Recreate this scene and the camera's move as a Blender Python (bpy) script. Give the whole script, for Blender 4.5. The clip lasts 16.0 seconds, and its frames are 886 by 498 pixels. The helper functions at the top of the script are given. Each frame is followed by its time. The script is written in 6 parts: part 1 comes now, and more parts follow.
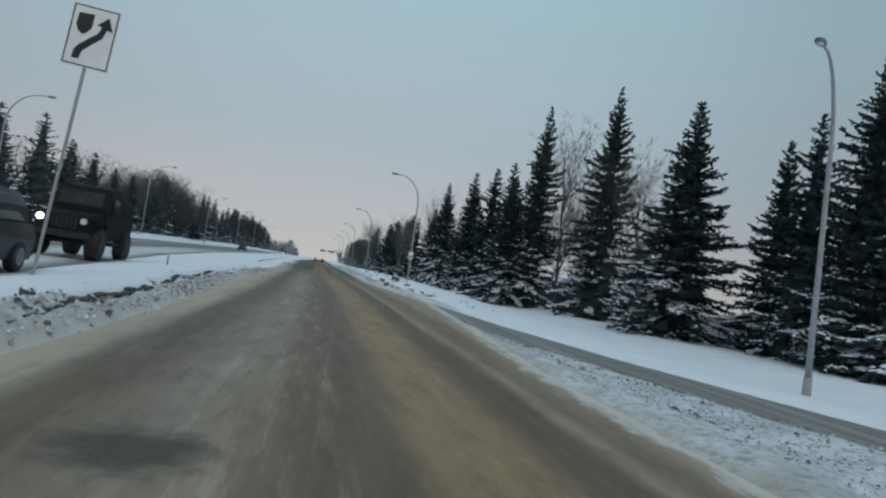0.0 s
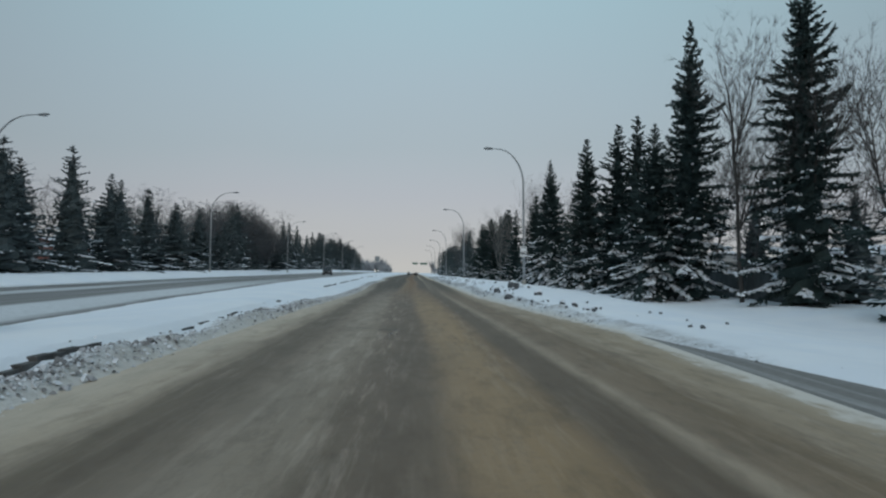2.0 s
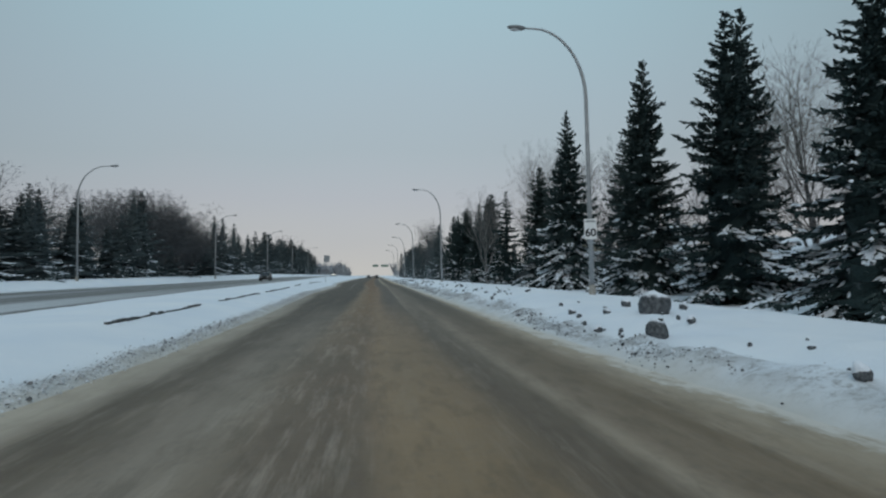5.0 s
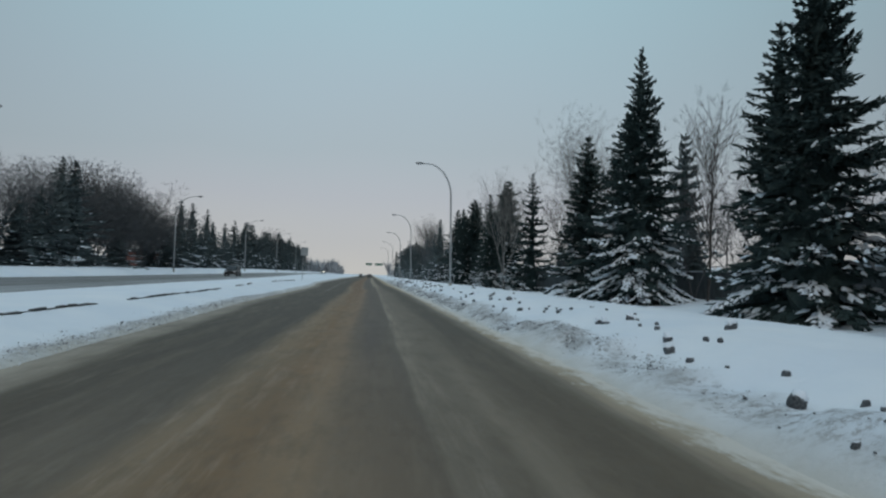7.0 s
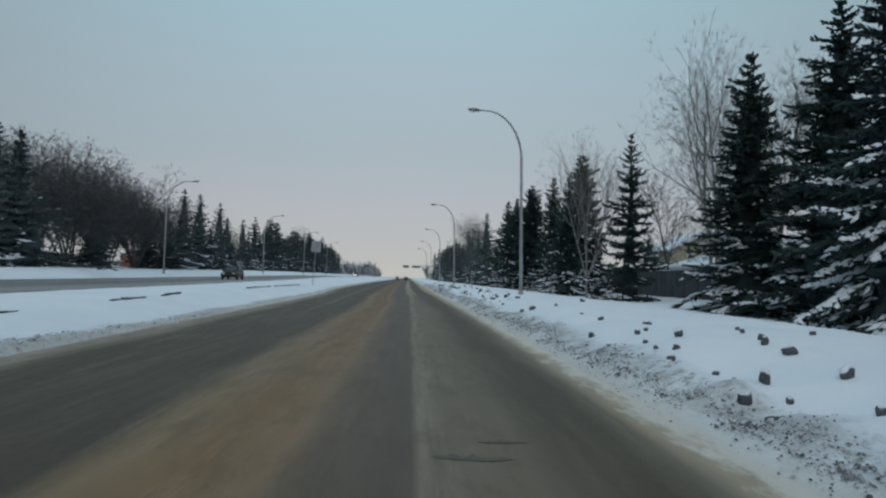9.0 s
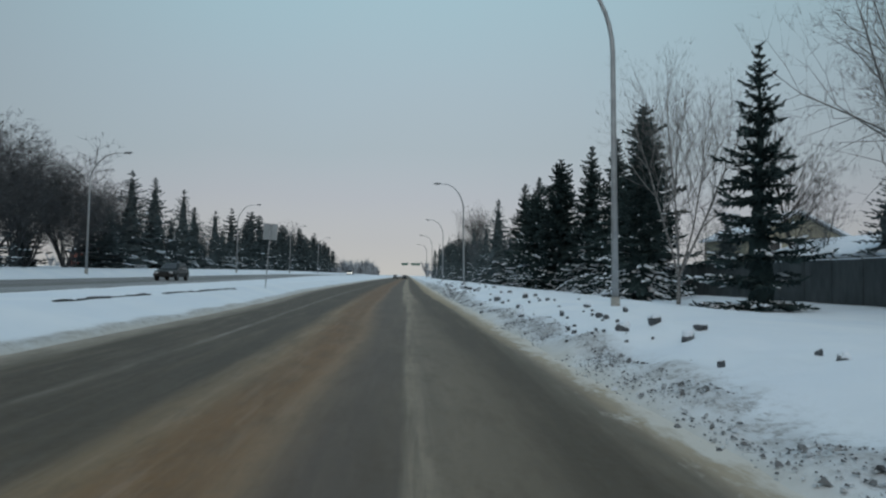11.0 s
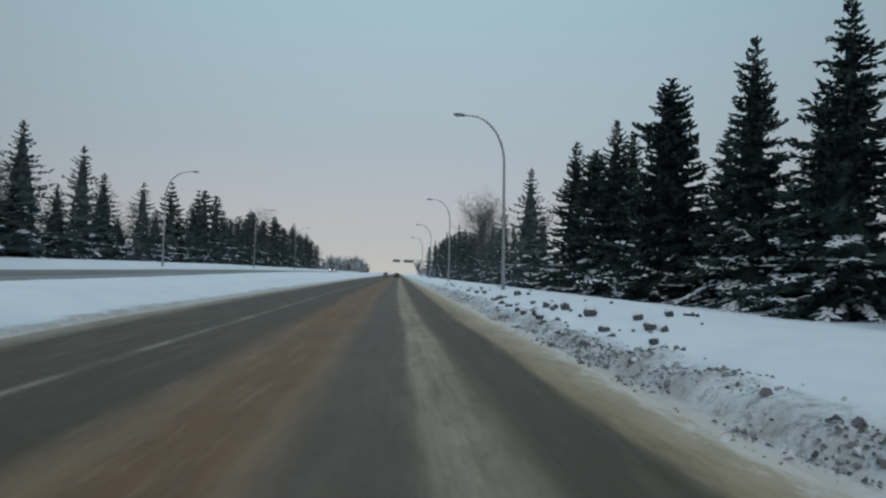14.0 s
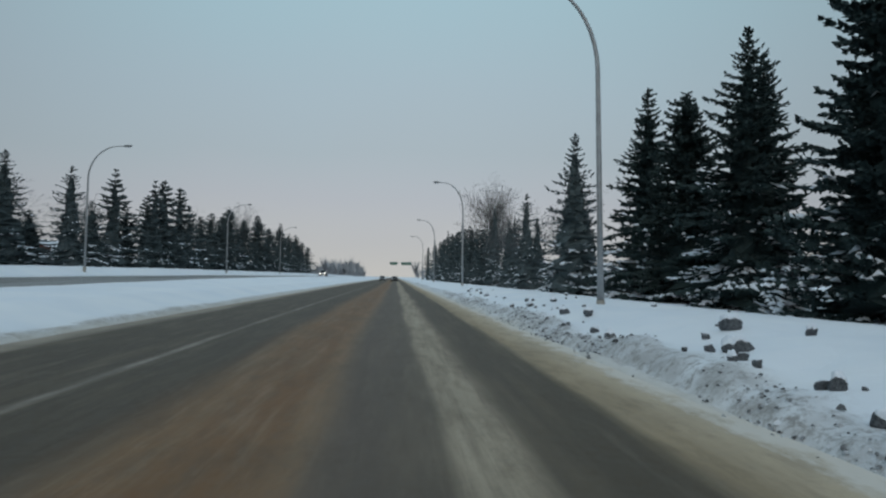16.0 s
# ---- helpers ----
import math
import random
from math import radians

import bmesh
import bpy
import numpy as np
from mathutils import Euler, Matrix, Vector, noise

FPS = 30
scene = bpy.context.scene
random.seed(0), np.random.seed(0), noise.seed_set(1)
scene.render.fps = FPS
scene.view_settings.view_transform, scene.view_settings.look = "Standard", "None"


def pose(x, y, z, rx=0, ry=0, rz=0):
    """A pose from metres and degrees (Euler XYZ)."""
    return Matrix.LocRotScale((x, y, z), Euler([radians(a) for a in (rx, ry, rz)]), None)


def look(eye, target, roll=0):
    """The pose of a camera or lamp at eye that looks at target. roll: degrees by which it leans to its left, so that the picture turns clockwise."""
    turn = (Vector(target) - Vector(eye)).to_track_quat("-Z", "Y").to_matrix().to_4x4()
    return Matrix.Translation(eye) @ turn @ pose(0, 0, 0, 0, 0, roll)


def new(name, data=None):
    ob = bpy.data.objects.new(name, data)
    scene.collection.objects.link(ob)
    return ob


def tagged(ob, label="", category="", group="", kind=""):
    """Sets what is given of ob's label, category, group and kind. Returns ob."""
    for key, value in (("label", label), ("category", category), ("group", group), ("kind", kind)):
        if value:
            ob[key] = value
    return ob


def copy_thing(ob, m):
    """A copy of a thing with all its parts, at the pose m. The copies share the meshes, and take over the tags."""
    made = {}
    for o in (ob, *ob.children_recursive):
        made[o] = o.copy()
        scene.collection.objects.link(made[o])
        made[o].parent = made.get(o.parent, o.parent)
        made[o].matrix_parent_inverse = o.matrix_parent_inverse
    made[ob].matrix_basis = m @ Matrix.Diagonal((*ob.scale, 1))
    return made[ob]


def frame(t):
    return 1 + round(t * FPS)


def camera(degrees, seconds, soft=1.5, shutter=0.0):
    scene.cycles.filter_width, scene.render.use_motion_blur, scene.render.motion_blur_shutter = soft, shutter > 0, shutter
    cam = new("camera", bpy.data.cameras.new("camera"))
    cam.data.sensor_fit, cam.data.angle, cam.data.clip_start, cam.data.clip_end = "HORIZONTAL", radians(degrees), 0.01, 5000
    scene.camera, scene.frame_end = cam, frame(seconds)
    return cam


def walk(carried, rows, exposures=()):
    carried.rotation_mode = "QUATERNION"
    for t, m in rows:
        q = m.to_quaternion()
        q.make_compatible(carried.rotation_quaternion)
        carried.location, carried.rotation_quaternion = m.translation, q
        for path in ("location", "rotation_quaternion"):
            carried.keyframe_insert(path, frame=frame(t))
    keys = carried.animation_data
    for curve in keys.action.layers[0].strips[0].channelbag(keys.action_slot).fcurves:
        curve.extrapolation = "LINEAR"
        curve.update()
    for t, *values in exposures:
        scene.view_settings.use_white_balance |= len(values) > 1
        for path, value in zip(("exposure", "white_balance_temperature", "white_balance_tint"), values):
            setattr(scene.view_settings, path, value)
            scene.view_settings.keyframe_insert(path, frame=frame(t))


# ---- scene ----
# The camera: a windscreen camera, 1.35 m over the road, driving along +y.
cam = camera(66.0, 16.0, soft=2.3)
EYE = 1.35
# seconds, x, y, yaw to the left, pitch up, roll
ROWS = [
    (0.0, 0.000, 0.000, -9.85, 2.41, 8.75),
    (0.5, 0.138, 4.407, -8.48, 1.83, 6.64),
    (1.0, 0.268, 8.776, -4.85, 1.94, 5.07),
    (1.5, 0.393, 13.202, -3.26, 2.48, 3.45),
    (2.0, 0.512, 17.751, -2.25, 2.03, 0.92),
    (2.5, 0.609, 22.326, -3.26, 2.22, 0.83),
    (3.0, 0.669, 26.875, -2.07, 2.34, 2.51),
    (5.5, 0.401, 51.033, -6.23, 2.18, -0.50),
    (6.0, 0.614, 55.842, -6.90, 2.40, 1.11),
    (6.5, 0.856, 60.853, -6.28, 2.28, 1.94),
    (7.0, 1.020, 66.165, -6.00, 2.32, 1.60),
    (7.5, 1.145, 71.580, -5.45, 2.59, 2.58),
    (8.0, 1.252, 76.950, -4.51, 2.65, 2.62),
    (8.5, 1.366, 82.165, -3.95, 2.42, 2.95),
    (9.0, 1.480, 87.281, -2.83, 2.47, 1.61),
    (11.5, 1.612, 112.017, -3.11, 2.15, 0.76),
    (12.0, 1.555, 117.558, -3.66, 2.02, 0.06),
    (12.5, 1.498, 123.080, -4.10, 2.49, 0.36),
    (13.0, 1.414, 128.489, -3.90, 2.28, 1.02),
    (13.5, 1.312, 133.744, -4.33, 2.14, 0.91),
    (14.0, 1.151, 139.031, -3.66, 2.18, 1.88),
    (14.5, 1.072, 144.209, -3.73, 3.05, 1.07),
    (15.0, 0.989, 149.366, -3.64, 2.69, 0.99),
    (15.5, 0.890, 154.317, -3.78, 2.59, 0.47),
    (16.0, 0.785, 159.256, -3.96, 2.41, 0.99),
]


def heading(x, y, yaw, pitch, roll):
    a, p = radians(yaw), radians(pitch)
    ahead = Vector((-math.sin(a) * math.cos(p), math.cos(a) * math.cos(p), math.sin(p)))
    eye = Vector((x, y, EYE))
    return look(eye, eye + ahead * 10, roll)


walk(cam, [(t, heading(x, y, yaw, pitch, roll)) for t, x, y, yaw, pitch, roll in ROWS])

# ---- light: an overcast winter sky ----
world = bpy.data.worlds.new("sky")
scene.world = world
world.use_nodes = True
wn, wl = world.node_tree.nodes, world.node_tree.links
wn.clear()
sky = wn.new("ShaderNodeTexSky")
sky.sky_type, sky.sun_disc = "NISHITA", False
sky.sun_elevation, sky.sun_rotation = radians(38), radians(160)
sky.air_density, sky.dust_density, sky.ozone_density = 1.0, 4.0, 1.0
bg_sky = wn.new("ShaderNodeBackground")
bg_sky.inputs["Strength"].default_value = 0.012
wl.new(sky.outputs["Color"], bg_sky.inputs["Color"])
geo = wn.new("ShaderNodeTexCoord")
sep = wn.new("ShaderNodeSeparateXYZ")
wl.new(geo.outputs["Generated"], sep.inputs[0])
cloud = wn.new("ShaderNodeTexNoise")
cloud.inputs["Scale"].default_value, cloud.inputs["Detail"].default_value = 2.2, 3.0
wl.new(geo.outputs["Generated"], cloud.inputs["Vector"])
lift = wn.new("ShaderNodeMath")
lift.operation, lift.inputs[1].default_value = "MULTIPLY_ADD", 0.10
lift.inputs[2].default_value = -0.05
wl.new(cloud.outputs["Fac"], lift.inputs[0])
add = wn.new("ShaderNodeMath")
wl.new(sep.outputs["Z"], add.inputs[0]), wl.new(lift.outputs[0], add.inputs[1])
ramp = wn.new("ShaderNodeValToRGB")
wl.new(add.outputs[0], ramp.inputs[0])
cr = ramp.color_ramp
cr.elements[0].position, cr.elements[0].color = 0.0, (0.570, 0.567, 0.548, 1)
cr.elements[1].position, cr.elements[1].color = 1.0, (0.42, 0.59, 0.72, 1)
for pos, col in ((0.04, (0.510, 0.522, 0.535, 1)), (0.10, (0.458, 0.487, 0.528, 1)), (0.17, (0.408, 0.480, 0.520, 1)), (0.26, (0.400, 0.505, 0.560, 1)), (0.38, (0.378, 0.545, 0.610, 1)), (0.55, (0.385, 0.555, 0.650, 1))):
    el = cr.elements.new(pos)
    el.color = col
# lens vignetting imitated in the sky: brighter ahead, over the open end of the road, darker to both sides
flatdir = wn.new("ShaderNodeCombineXYZ")
wl.new(sep.outputs["X"], flatdir.inputs[0]), wl.new(sep.outputs["Y"], flatdir.inputs[1])
unit = wn.new("ShaderNodeVectorMath")
unit.operation = "NORMALIZE"
wl.new(flatdir.outputs[0], unit.inputs[0])
toward = wn.new("ShaderNodeVectorMath")
toward.operation = "DOT_PRODUCT"
toward.inputs[1].default_value = (0.035, 0.9994, 0.0)
wl.new(unit.outputs[0], toward.inputs[0])
thin = wn.new("ShaderNodeMapRange")
for key, v in (("From Min", 0.80), ("From Max", 1.0), ("To Min", 0.76), ("To Max", 1.0)):
    thin.inputs[key].default_value = v
wl.new(toward.outputs["Value"], thin.inputs["Value"])
high = wn.new("ShaderNodeMapRange")
high.inputs["From Min"].default_value, high.inputs["From Max"].default_value = 0.45, 0.9
wl.new(sep.outputs["Z"], high.inputs["Value"])
even = wn.new("ShaderNodeMix")
even.inputs[3].default_value = 0.9
wl.new(high.outputs[0], even.inputs[0]), wl.new(thin.outputs[0], even.inputs[2])
shade = wn.new("ShaderNodeMath")
shade.operation, shade.inputs[1].default_value = "MULTIPLY", 0.92
wl.new(even.outputs[0], shade.inputs[0])
bg_cloud = wn.new("ShaderNodeBackground")
wl.new(shade.outputs[0], bg_cloud.inputs["Strength"])
wl.new(ramp.outputs[0], bg_cloud.inputs["Color"])
both = wn.new("ShaderNodeAddShader")
wl.new(bg_sky.outputs[0], both.inputs[0]), wl.new(bg_cloud.outputs[0], both.inputs[1])
wout = wn.new("ShaderNodeOutputWorld")
wl.new(both.outputs[0], wout.inputs["Surface"])

sun_data = bpy.data.lights.new("sun", "SUN")
sun_data.energy, sun_data.angle, sun_data.color = 0.5, radians(25), (1.0, 0.95, 0.88)
sun = new("sun", sun_data)
sun.matrix_world = look((-20, -60, 60), (0, 0, 0))
scene.view_settings.exposure = -0.04


# ---- materials ----
def material(name, rough=0.7, metal=0.0, spec=0.3):
    m = bpy.data.materials.new(name)
    m.use_nodes = True
    b = m.node_tree.nodes["Principled BSDF"]
    b.inputs["Roughness"].default_value, b.inputs["Metallic"].default_value = rough, metal
    b.inputs["Specular IOR Level"].default_value = spec
    return m, m.node_tree.nodes, m.node_tree.links, b


def mixed(n, l, fac, a, b):
    mx = n.new("ShaderNodeMix")
    mx.data_type = "RGBA"
    for sock, v in ((0, fac), (6, a), (7, b)):
        if isinstance(v, (tuple, list)):
            mx.inputs[sock].default_value = (*v[:3], 1)
        elif isinstance(v, (int, float)):
            mx.inputs[sock].default_value = v
        else:
            l.new(v, mx.inputs[sock])
    return mx.outputs[2]


def noise_tex(n, l, scale, detail=3.0, rough=0.55, stretch=None, coord="Object"):
    tc = n.new("ShaderNodeTexCoord")
    t = n.new("ShaderNodeTexNoise")
    t.inputs["Scale"].default_value, t.inputs["Detail"].default_value, t.inputs["Roughness"].default_value = scale, detail, rough
    src = tc.outputs[coord]
    if stretch:
        mp = n.new("ShaderNodeMapping")
        mp.inputs["Scale"].default_value = stretch
        l.new(src, mp.inputs[0])
        src = mp.outputs[0]
    l.new(src, t.inputs["Vector"])
    return t.outputs["Fac"]


def ramped(n, l, fac, stops):
    r = n.new("ShaderNodeValToRGB")
    l.new(fac, r.inputs[0])
    els = r.color_ramp.elements
    while len(els) > 1:
        els.remove(els[-1])
    for k, (pos, col) in enumerate(stops):
        e = els[0] if k == 0 else els.new(pos)
        e.position = pos
        e.color = (col, col, col, 1) if isinstance(col, (int, float)) else (*col, 1)
    return r.outputs[0]


def bumped(n, l, b, height, strength, distance):
    bp = n.new("ShaderNodeBump")
    bp.inputs["Strength"].default_value, bp.inputs["Distance"].default_value = strength, distance
    l.new(height, bp.inputs["Height"])
    l.new(bp.outputs[0], b.inputs["Normal"])


def two_tone(name, a, b_col, scale, rough=0.7, metal=0.0, bump=0.0, spec=0.3, stretch=None, lo=0.35, hi=0.65):
    m, n, l, b = material(name, rough, metal, spec)
    f = noise_tex(n, l, scale, 5.0, 0.6, stretch)
    l.new(mixed(n, l, ramped(n, l, f, [(lo, 0.0), (hi, 1.0)]), a, b_col), b.inputs["Base Color"])
    if bump:
        bumped(n, l, b, f, 0.6, bump)
    return m


def snow_material():
    m, n, l, b = material("snow", 0.75, 0, 0.25)
    big = noise_tex(n, l, 0.35, 4.0)
    small = noise_tex(n, l, 7.0, 6.0, 0.7)
    col = mixed(n, l, ramped(n, l, big, [(0.35, 0.0), (0.7, 1.0)]), (0.74, 0.79, 0.85), (0.82, 0.85, 0.88))
    rough_snow = noise_tex(n, l, 16.0, 5.0, 0.7)
    # grit thrown up beside the road, in a vertex mask
    at = n.new("ShaderNodeAttribute")
    at.attribute_name = "grit"
    spk = ramped(n, l, noise_tex(n, l, 6.5, 8.0, 0.8), [(0.49, 0.0), (0.60, 0.75)])
    gm = n.new("ShaderNodeMath")
    gm.operation = "MULTIPLY"
    l.new(at.outputs["Fac"], gm.inputs[0]), l.new(spk, gm.inputs[1])
    col = mixed(n, l, gm.outputs[0], col, (0.16, 0.15, 0.14))
    stain = n.new("ShaderNodeMath")
    stain.operation = "MULTIPLY"
    l.new(at.outputs["Fac"], stain.inputs[0])
    l.new(ramped(n, l, noise_tex(n, l, 1.1, 4.0, 0.6), [(0.36, 0.0), (0.62, 0.64)]), stain.inputs[1])
    col = mixed(n, l, stain.outputs[0], col, (0.36, 0.355, 0.35))
    # brown sand film at the road's edge
    sd = n.new("ShaderNodeAttribute")
    sd.attribute_name = "sand"
    sm = n.new("ShaderNodeMath")
    sm.operation = "MULTIPLY"
    l.new(sd.outputs["Fac"], sm.inputs[0])
    l.new(ramped(n, l, noise_tex(n, l, 0.9, 5.0, 0.6), [(0.15, 0.55), (0.6, 1.0)]), sm.inputs[1])
    col = mixed(n, l, sm.outputs[0], col, (0.46, 0.405, 0.32))
    l.new(col, b.inputs["Base Color"])
    hi = n.new("ShaderNodeMath")
    hi.operation = "MULTIPLY_ADD"
    hm = n.new("ShaderNodeMath")
    hm.operation = "MULTIPLY"
    l.new(rough_snow, hm.inputs[0]), l.new(at.outputs["Fac"], hm.inputs[1])
    l.new(hm.outputs[0], hi.inputs[0])
    hi.inputs[1].default_value = 1.0
    l.new(small, hi.inputs[2])
    bumped(n, l, b, hi.outputs[0], 0.6, 0.06)
    return m


def road_material():
    """Sanded winter asphalt: wheel tracks, brown sand between them and pale salt streaks, all drawn out along the road."""
    m, n, l, b = material("sanded_asphalt", 0.62, 0, 0.12)
    tc = n.new("ShaderNodeTexCoord")
    sp = n.new("ShaderNodeSeparateXYZ")
    l.new(tc.outputs["Object"], sp.inputs[0])
    wob = noise_tex(n, l, 1.0, 3.0, 0.5, (0.25, 0.035, 1))
    wob2 = noise_tex(n, l, 1.0, 4.0, 0.6, (1.6, 0.10, 1))

    # how far the tracks wander sideways, over y = 50 .. 180
    along = n.new("ShaderNodeMapRange")
    along.inputs["From Min"].default_value, along.inputs["From Max"].default_value = 50, 180
    l.new(sp.outputs["Y"], along.inputs["Value"])
    v = lambda y: (y - 50) / 130
    drift = ramped(n, l, along.outputs[0], [(v(50), 0.72), (v(68), 0.72), (v(95), 0.74), (v(119), 0.74), (v(131), 0.62), (v(140), 0.54), (v(150), 0.46), (v(160), 0.42), (v(176), 0.38)])
    first = n.new("ShaderNodeMapRange")
    for key, w in (("From Min", 30.0), ("From Max", 57.0), ("To Min", 0.5), ("To Max", 0.25)):
        first.inputs[key].default_value = w
    l.new(sp.outputs["Y"], first.inputs["Value"])

    def sideways(amount):
        a = n.new("ShaderNodeMath")
        a.operation = "MULTIPLY_ADD"
        a.inputs[1].default_value, a.inputs[2].default_value = -2.0, 1.0
        l.new(amount, a.inputs[0])
        c = n.new("ShaderNodeMath")
        l.new(sp.outputs["X"], c.inputs[0]), l.new(a.outputs[0], c.inputs[1])
        return c.outputs[0]

    x_far, x_near = sideways(drift), sideways(first.outputs[0])

    def shifted(amount, amount2, x_in=x_far):
        a = n.new("ShaderNodeMath")
        a.operation = "MULTIPLY_ADD"
        l.new(wob, a.inputs[0])
        a.inputs[1].default_value = amount
        l.new(x_in, a.inputs[2])
        c = n.new("ShaderNodeMath")
        c.operation = "MULTIPLY_ADD"
        l.new(wob2, c.inputs[0])
        c.inputs[1].default_value = amount2
        l.new(a.outputs[0], c.inputs[2])
        # to 0..1 over x = -9 .. 9
        r = n.new("ShaderNodeMapRange")
        r.inputs["From Min"].default_value, r.inputs["From Max"].default_value = -9 + (amount + amount2) / 2, 9 + (amount + amount2) / 2
        l.new(c.outputs[0], r.inputs["Value"])
        return r.outputs[0]

    dark, darker, brown, tan, pale = (0.068, 0.058, 0.045), (0.082, 0.071, 0.055), (0.165, 0.105, 0.052), (0.30, 0.245, 0.165), (0.27, 0.24, 0.19)
    u = lambda x: (x + 9) / 18
    far = ramped(n, l, shifted(0.6, 0.45), [(u(-9), tan), (u(-6.6), tan), (u(-6.0), dark), (u(-1.45), dark),
        (u(-1.05), (0.225, 0.168, 0.106)), (u(-0.4), (0.200, 0.128, 0.066)), (u(0.1), (0.225, 0.160, 0.102)), (u(0.32), (0.150, 0.117, 0.087)), (u(0.55), (0.104, 0.087, 0.074)), (u(1.25), (0.110, 0.095, 0.078)), (u(1.45), (0.172, 0.149, 0.117)), (u(1.9), (0.150, 0.130, 0.101)), (u(2.3), darker), (u(3.12), darker), (u(3.28), (0.30, 0.247, 0.168)), (u(3.7), (0.40, 0.335, 0.235)), (u(4.3), (0.50, 0.435, 0.32))])
    near = ramped(n, l, shifted(0.5, 0.35, x_near), [(u(-9), tan), (u(-3.0), (0.50, 0.44, 0.36)), (u(-2.35), (0.37, 0.322, 0.258)), (u(-2.02), (0.150, 0.126, 0.098)), (u(-1.6), (0.142, 0.118, 0.092)), (u(-1.25), (0.225, 0.192, 0.155)), (u(-0.85), (0.285, 0.248, 0.205)), (u(-0.45), (0.27, 0.232, 0.187)), (u(-0.1), (0.172, 0.140, 0.110)), (u(0.4), (0.150, 0.121, 0.094)), (u(0.72), (0.165, 0.130, 0.098)),
        (u(1.0), (0.295, 0.218, 0.138)), (u(1.5), (0.31, 0.224, 0.134)), (u(1.85), (0.25, 0.184, 0.115)), (u(2.15), (0.138, 0.110, 0.083)), (u(2.55), (0.132, 0.106, 0.080)), (u(2.78), (0.34, 0.288, 0.225)), (u(3.0), (0.225, 0.180, 0.133)), (u(3.6), (0.195, 0.152, 0.105)), (u(4.1), (0.35, 0.295, 0.225)), (u(5.0), tan)])
    lanes = ramped(n, l, shifted(0.5, 0.4), [(u(-3.2), 0.9), (u(-1.7), 0.25), (u(-1.2), 1.0), (u(-0.3), 1.0), (u(0.1), 0.25), (u(0.9), 0.25), (u(1.3), 0.7), (u(1.7), 0.2), (u(2.7), 0.2), (u(3.1), 0.8), (u(4.2), 0.8)])
    yr = n.new("ShaderNodeMapRange")
    yr.inputs["From Min"].default_value, yr.inputs["From Max"].default_value = 48, 80
    l.new(sp.outputs["Y"], yr.inputs["Value"])
    col = mixed(n, l, yr.outputs[0], near, far)
    # a worn white lane line on the second half of the road
    line_x = ramped(n, l, shifted(0.12, 0.10), [(u(-2.84), 0.0), (u(-2.78), 0.55), (u(-2.70), 0.55), (u(-2.64), 0.0)])
    worn = ramped(n, l, noise_tex(n, l, 1.0, 5.0, 0.7, (3.0, 0.35, 1)), [(0.40, 0.15), (0.60, 1.0)])
    line_y = ramped(n, l, along.outputs[0], [(v(108), 0.0), (v(122), 0.8), (v(150), 1.0)])
    ln = n.new("ShaderNodeMath")
    ln.operation = "MULTIPLY"
    l.new(line_x, ln.inputs[0]), l.new(worn, ln.inputs[1])
    ln_2 = n.new("ShaderNodeMath")
    ln_2.operation = "MULTIPLY"
    l.new(ln.outputs[0], ln_2.inputs[0]), l.new(line_y, ln_2.inputs[1])
    col = mixed(n, l, ln_2.outputs[0], col, (0.50, 0.48, 0.44))
    # damp red-brown sand further along
    for y0, y1, band in ((92, 125, ((-0.95, 0.0), (-0.62, 0.85), (-0.12, 0.80), (0.10, 0.0))), (138, 154, ((-1.7, 0.0), (-1.1, 0.75), (-0.2, 0.85), (0.40, 0.0)))):
        damp_y = n.new("ShaderNodeMapRange")
        damp_y.inputs["From Min"].default_value, damp_y.inputs["From Max"].default_value = y0, y1
        l.new(sp.outputs["Y"], damp_y.inputs["Value"])
        damp = n.new("ShaderNodeMath")
        damp.operation = "MULTIPLY"
        l.new(damp_y.outputs[0], damp.inputs[0])
        l.new(ramped(n, l, shifted(0.6, 0.45), [(u(x), k) for x, k in band]), damp.inputs[1])
        col = mixed(n, l, damp.outputs[0], col, (0.165, 0.095, 0.048))
    # broken film of dry salt and sand
    scuff = ramped(n, l, noise_tex(n, l, 1.0, 6.0, 0.7, (6.0, 0.22, 1)), [(0.36, 0.35), (0.56, 1.0)])
    narrow = ramped(n, l, shifted(0.22, 0.16, sp.outputs["X"]), [(u(1.55), 0.0), (u(1.63), 0.62), (u(1.72), 0.5), (u(1.92), 0.0)])
    broad = ramped(n, l, shifted(0.6, 0.45), [(u(1.36), 0.0), (u(1.50), 1.0), (u(1.92), 0.85), (u(2.15), 0.0)])
    salt_y = ramped(n, l, along.outputs[0], [(v(136), 0.0), (v(152), 1.0)])
    early = ramped(n, l, along.outputs[0], [(v(62), 0.0), (v(82), 1.0), (v(140), 1.0), (v(156), 0.3)])
    for streak, reach in ((narrow, early), (broad, salt_y)):
        sc = n.new("ShaderNodeMath")
        sc.operation = "MULTIPLY"
        l.new(scuff, sc.inputs[0]), l.new(streak, sc.inputs[1])
        sc_2 = n.new("ShaderNodeMath")
        sc_2.operation = "MULTIPLY"
        l.new(sc.outputs[0], sc_2.inputs[0]), l.new(reach, sc_2.inputs[1])
        col = mixed(n, l, sc_2.outputs[0], col, (0.38, 0.335, 0.262))
    film = ramped(n, l, noise_tex(n, l, 1.0, 6.0, 0.65, (2.2, 0.16, 1)), [(0.48, 0.0), (0.80, 0.38)])
    col = mixed(n, l, film, col, (0.22, 0.185, 0.135))
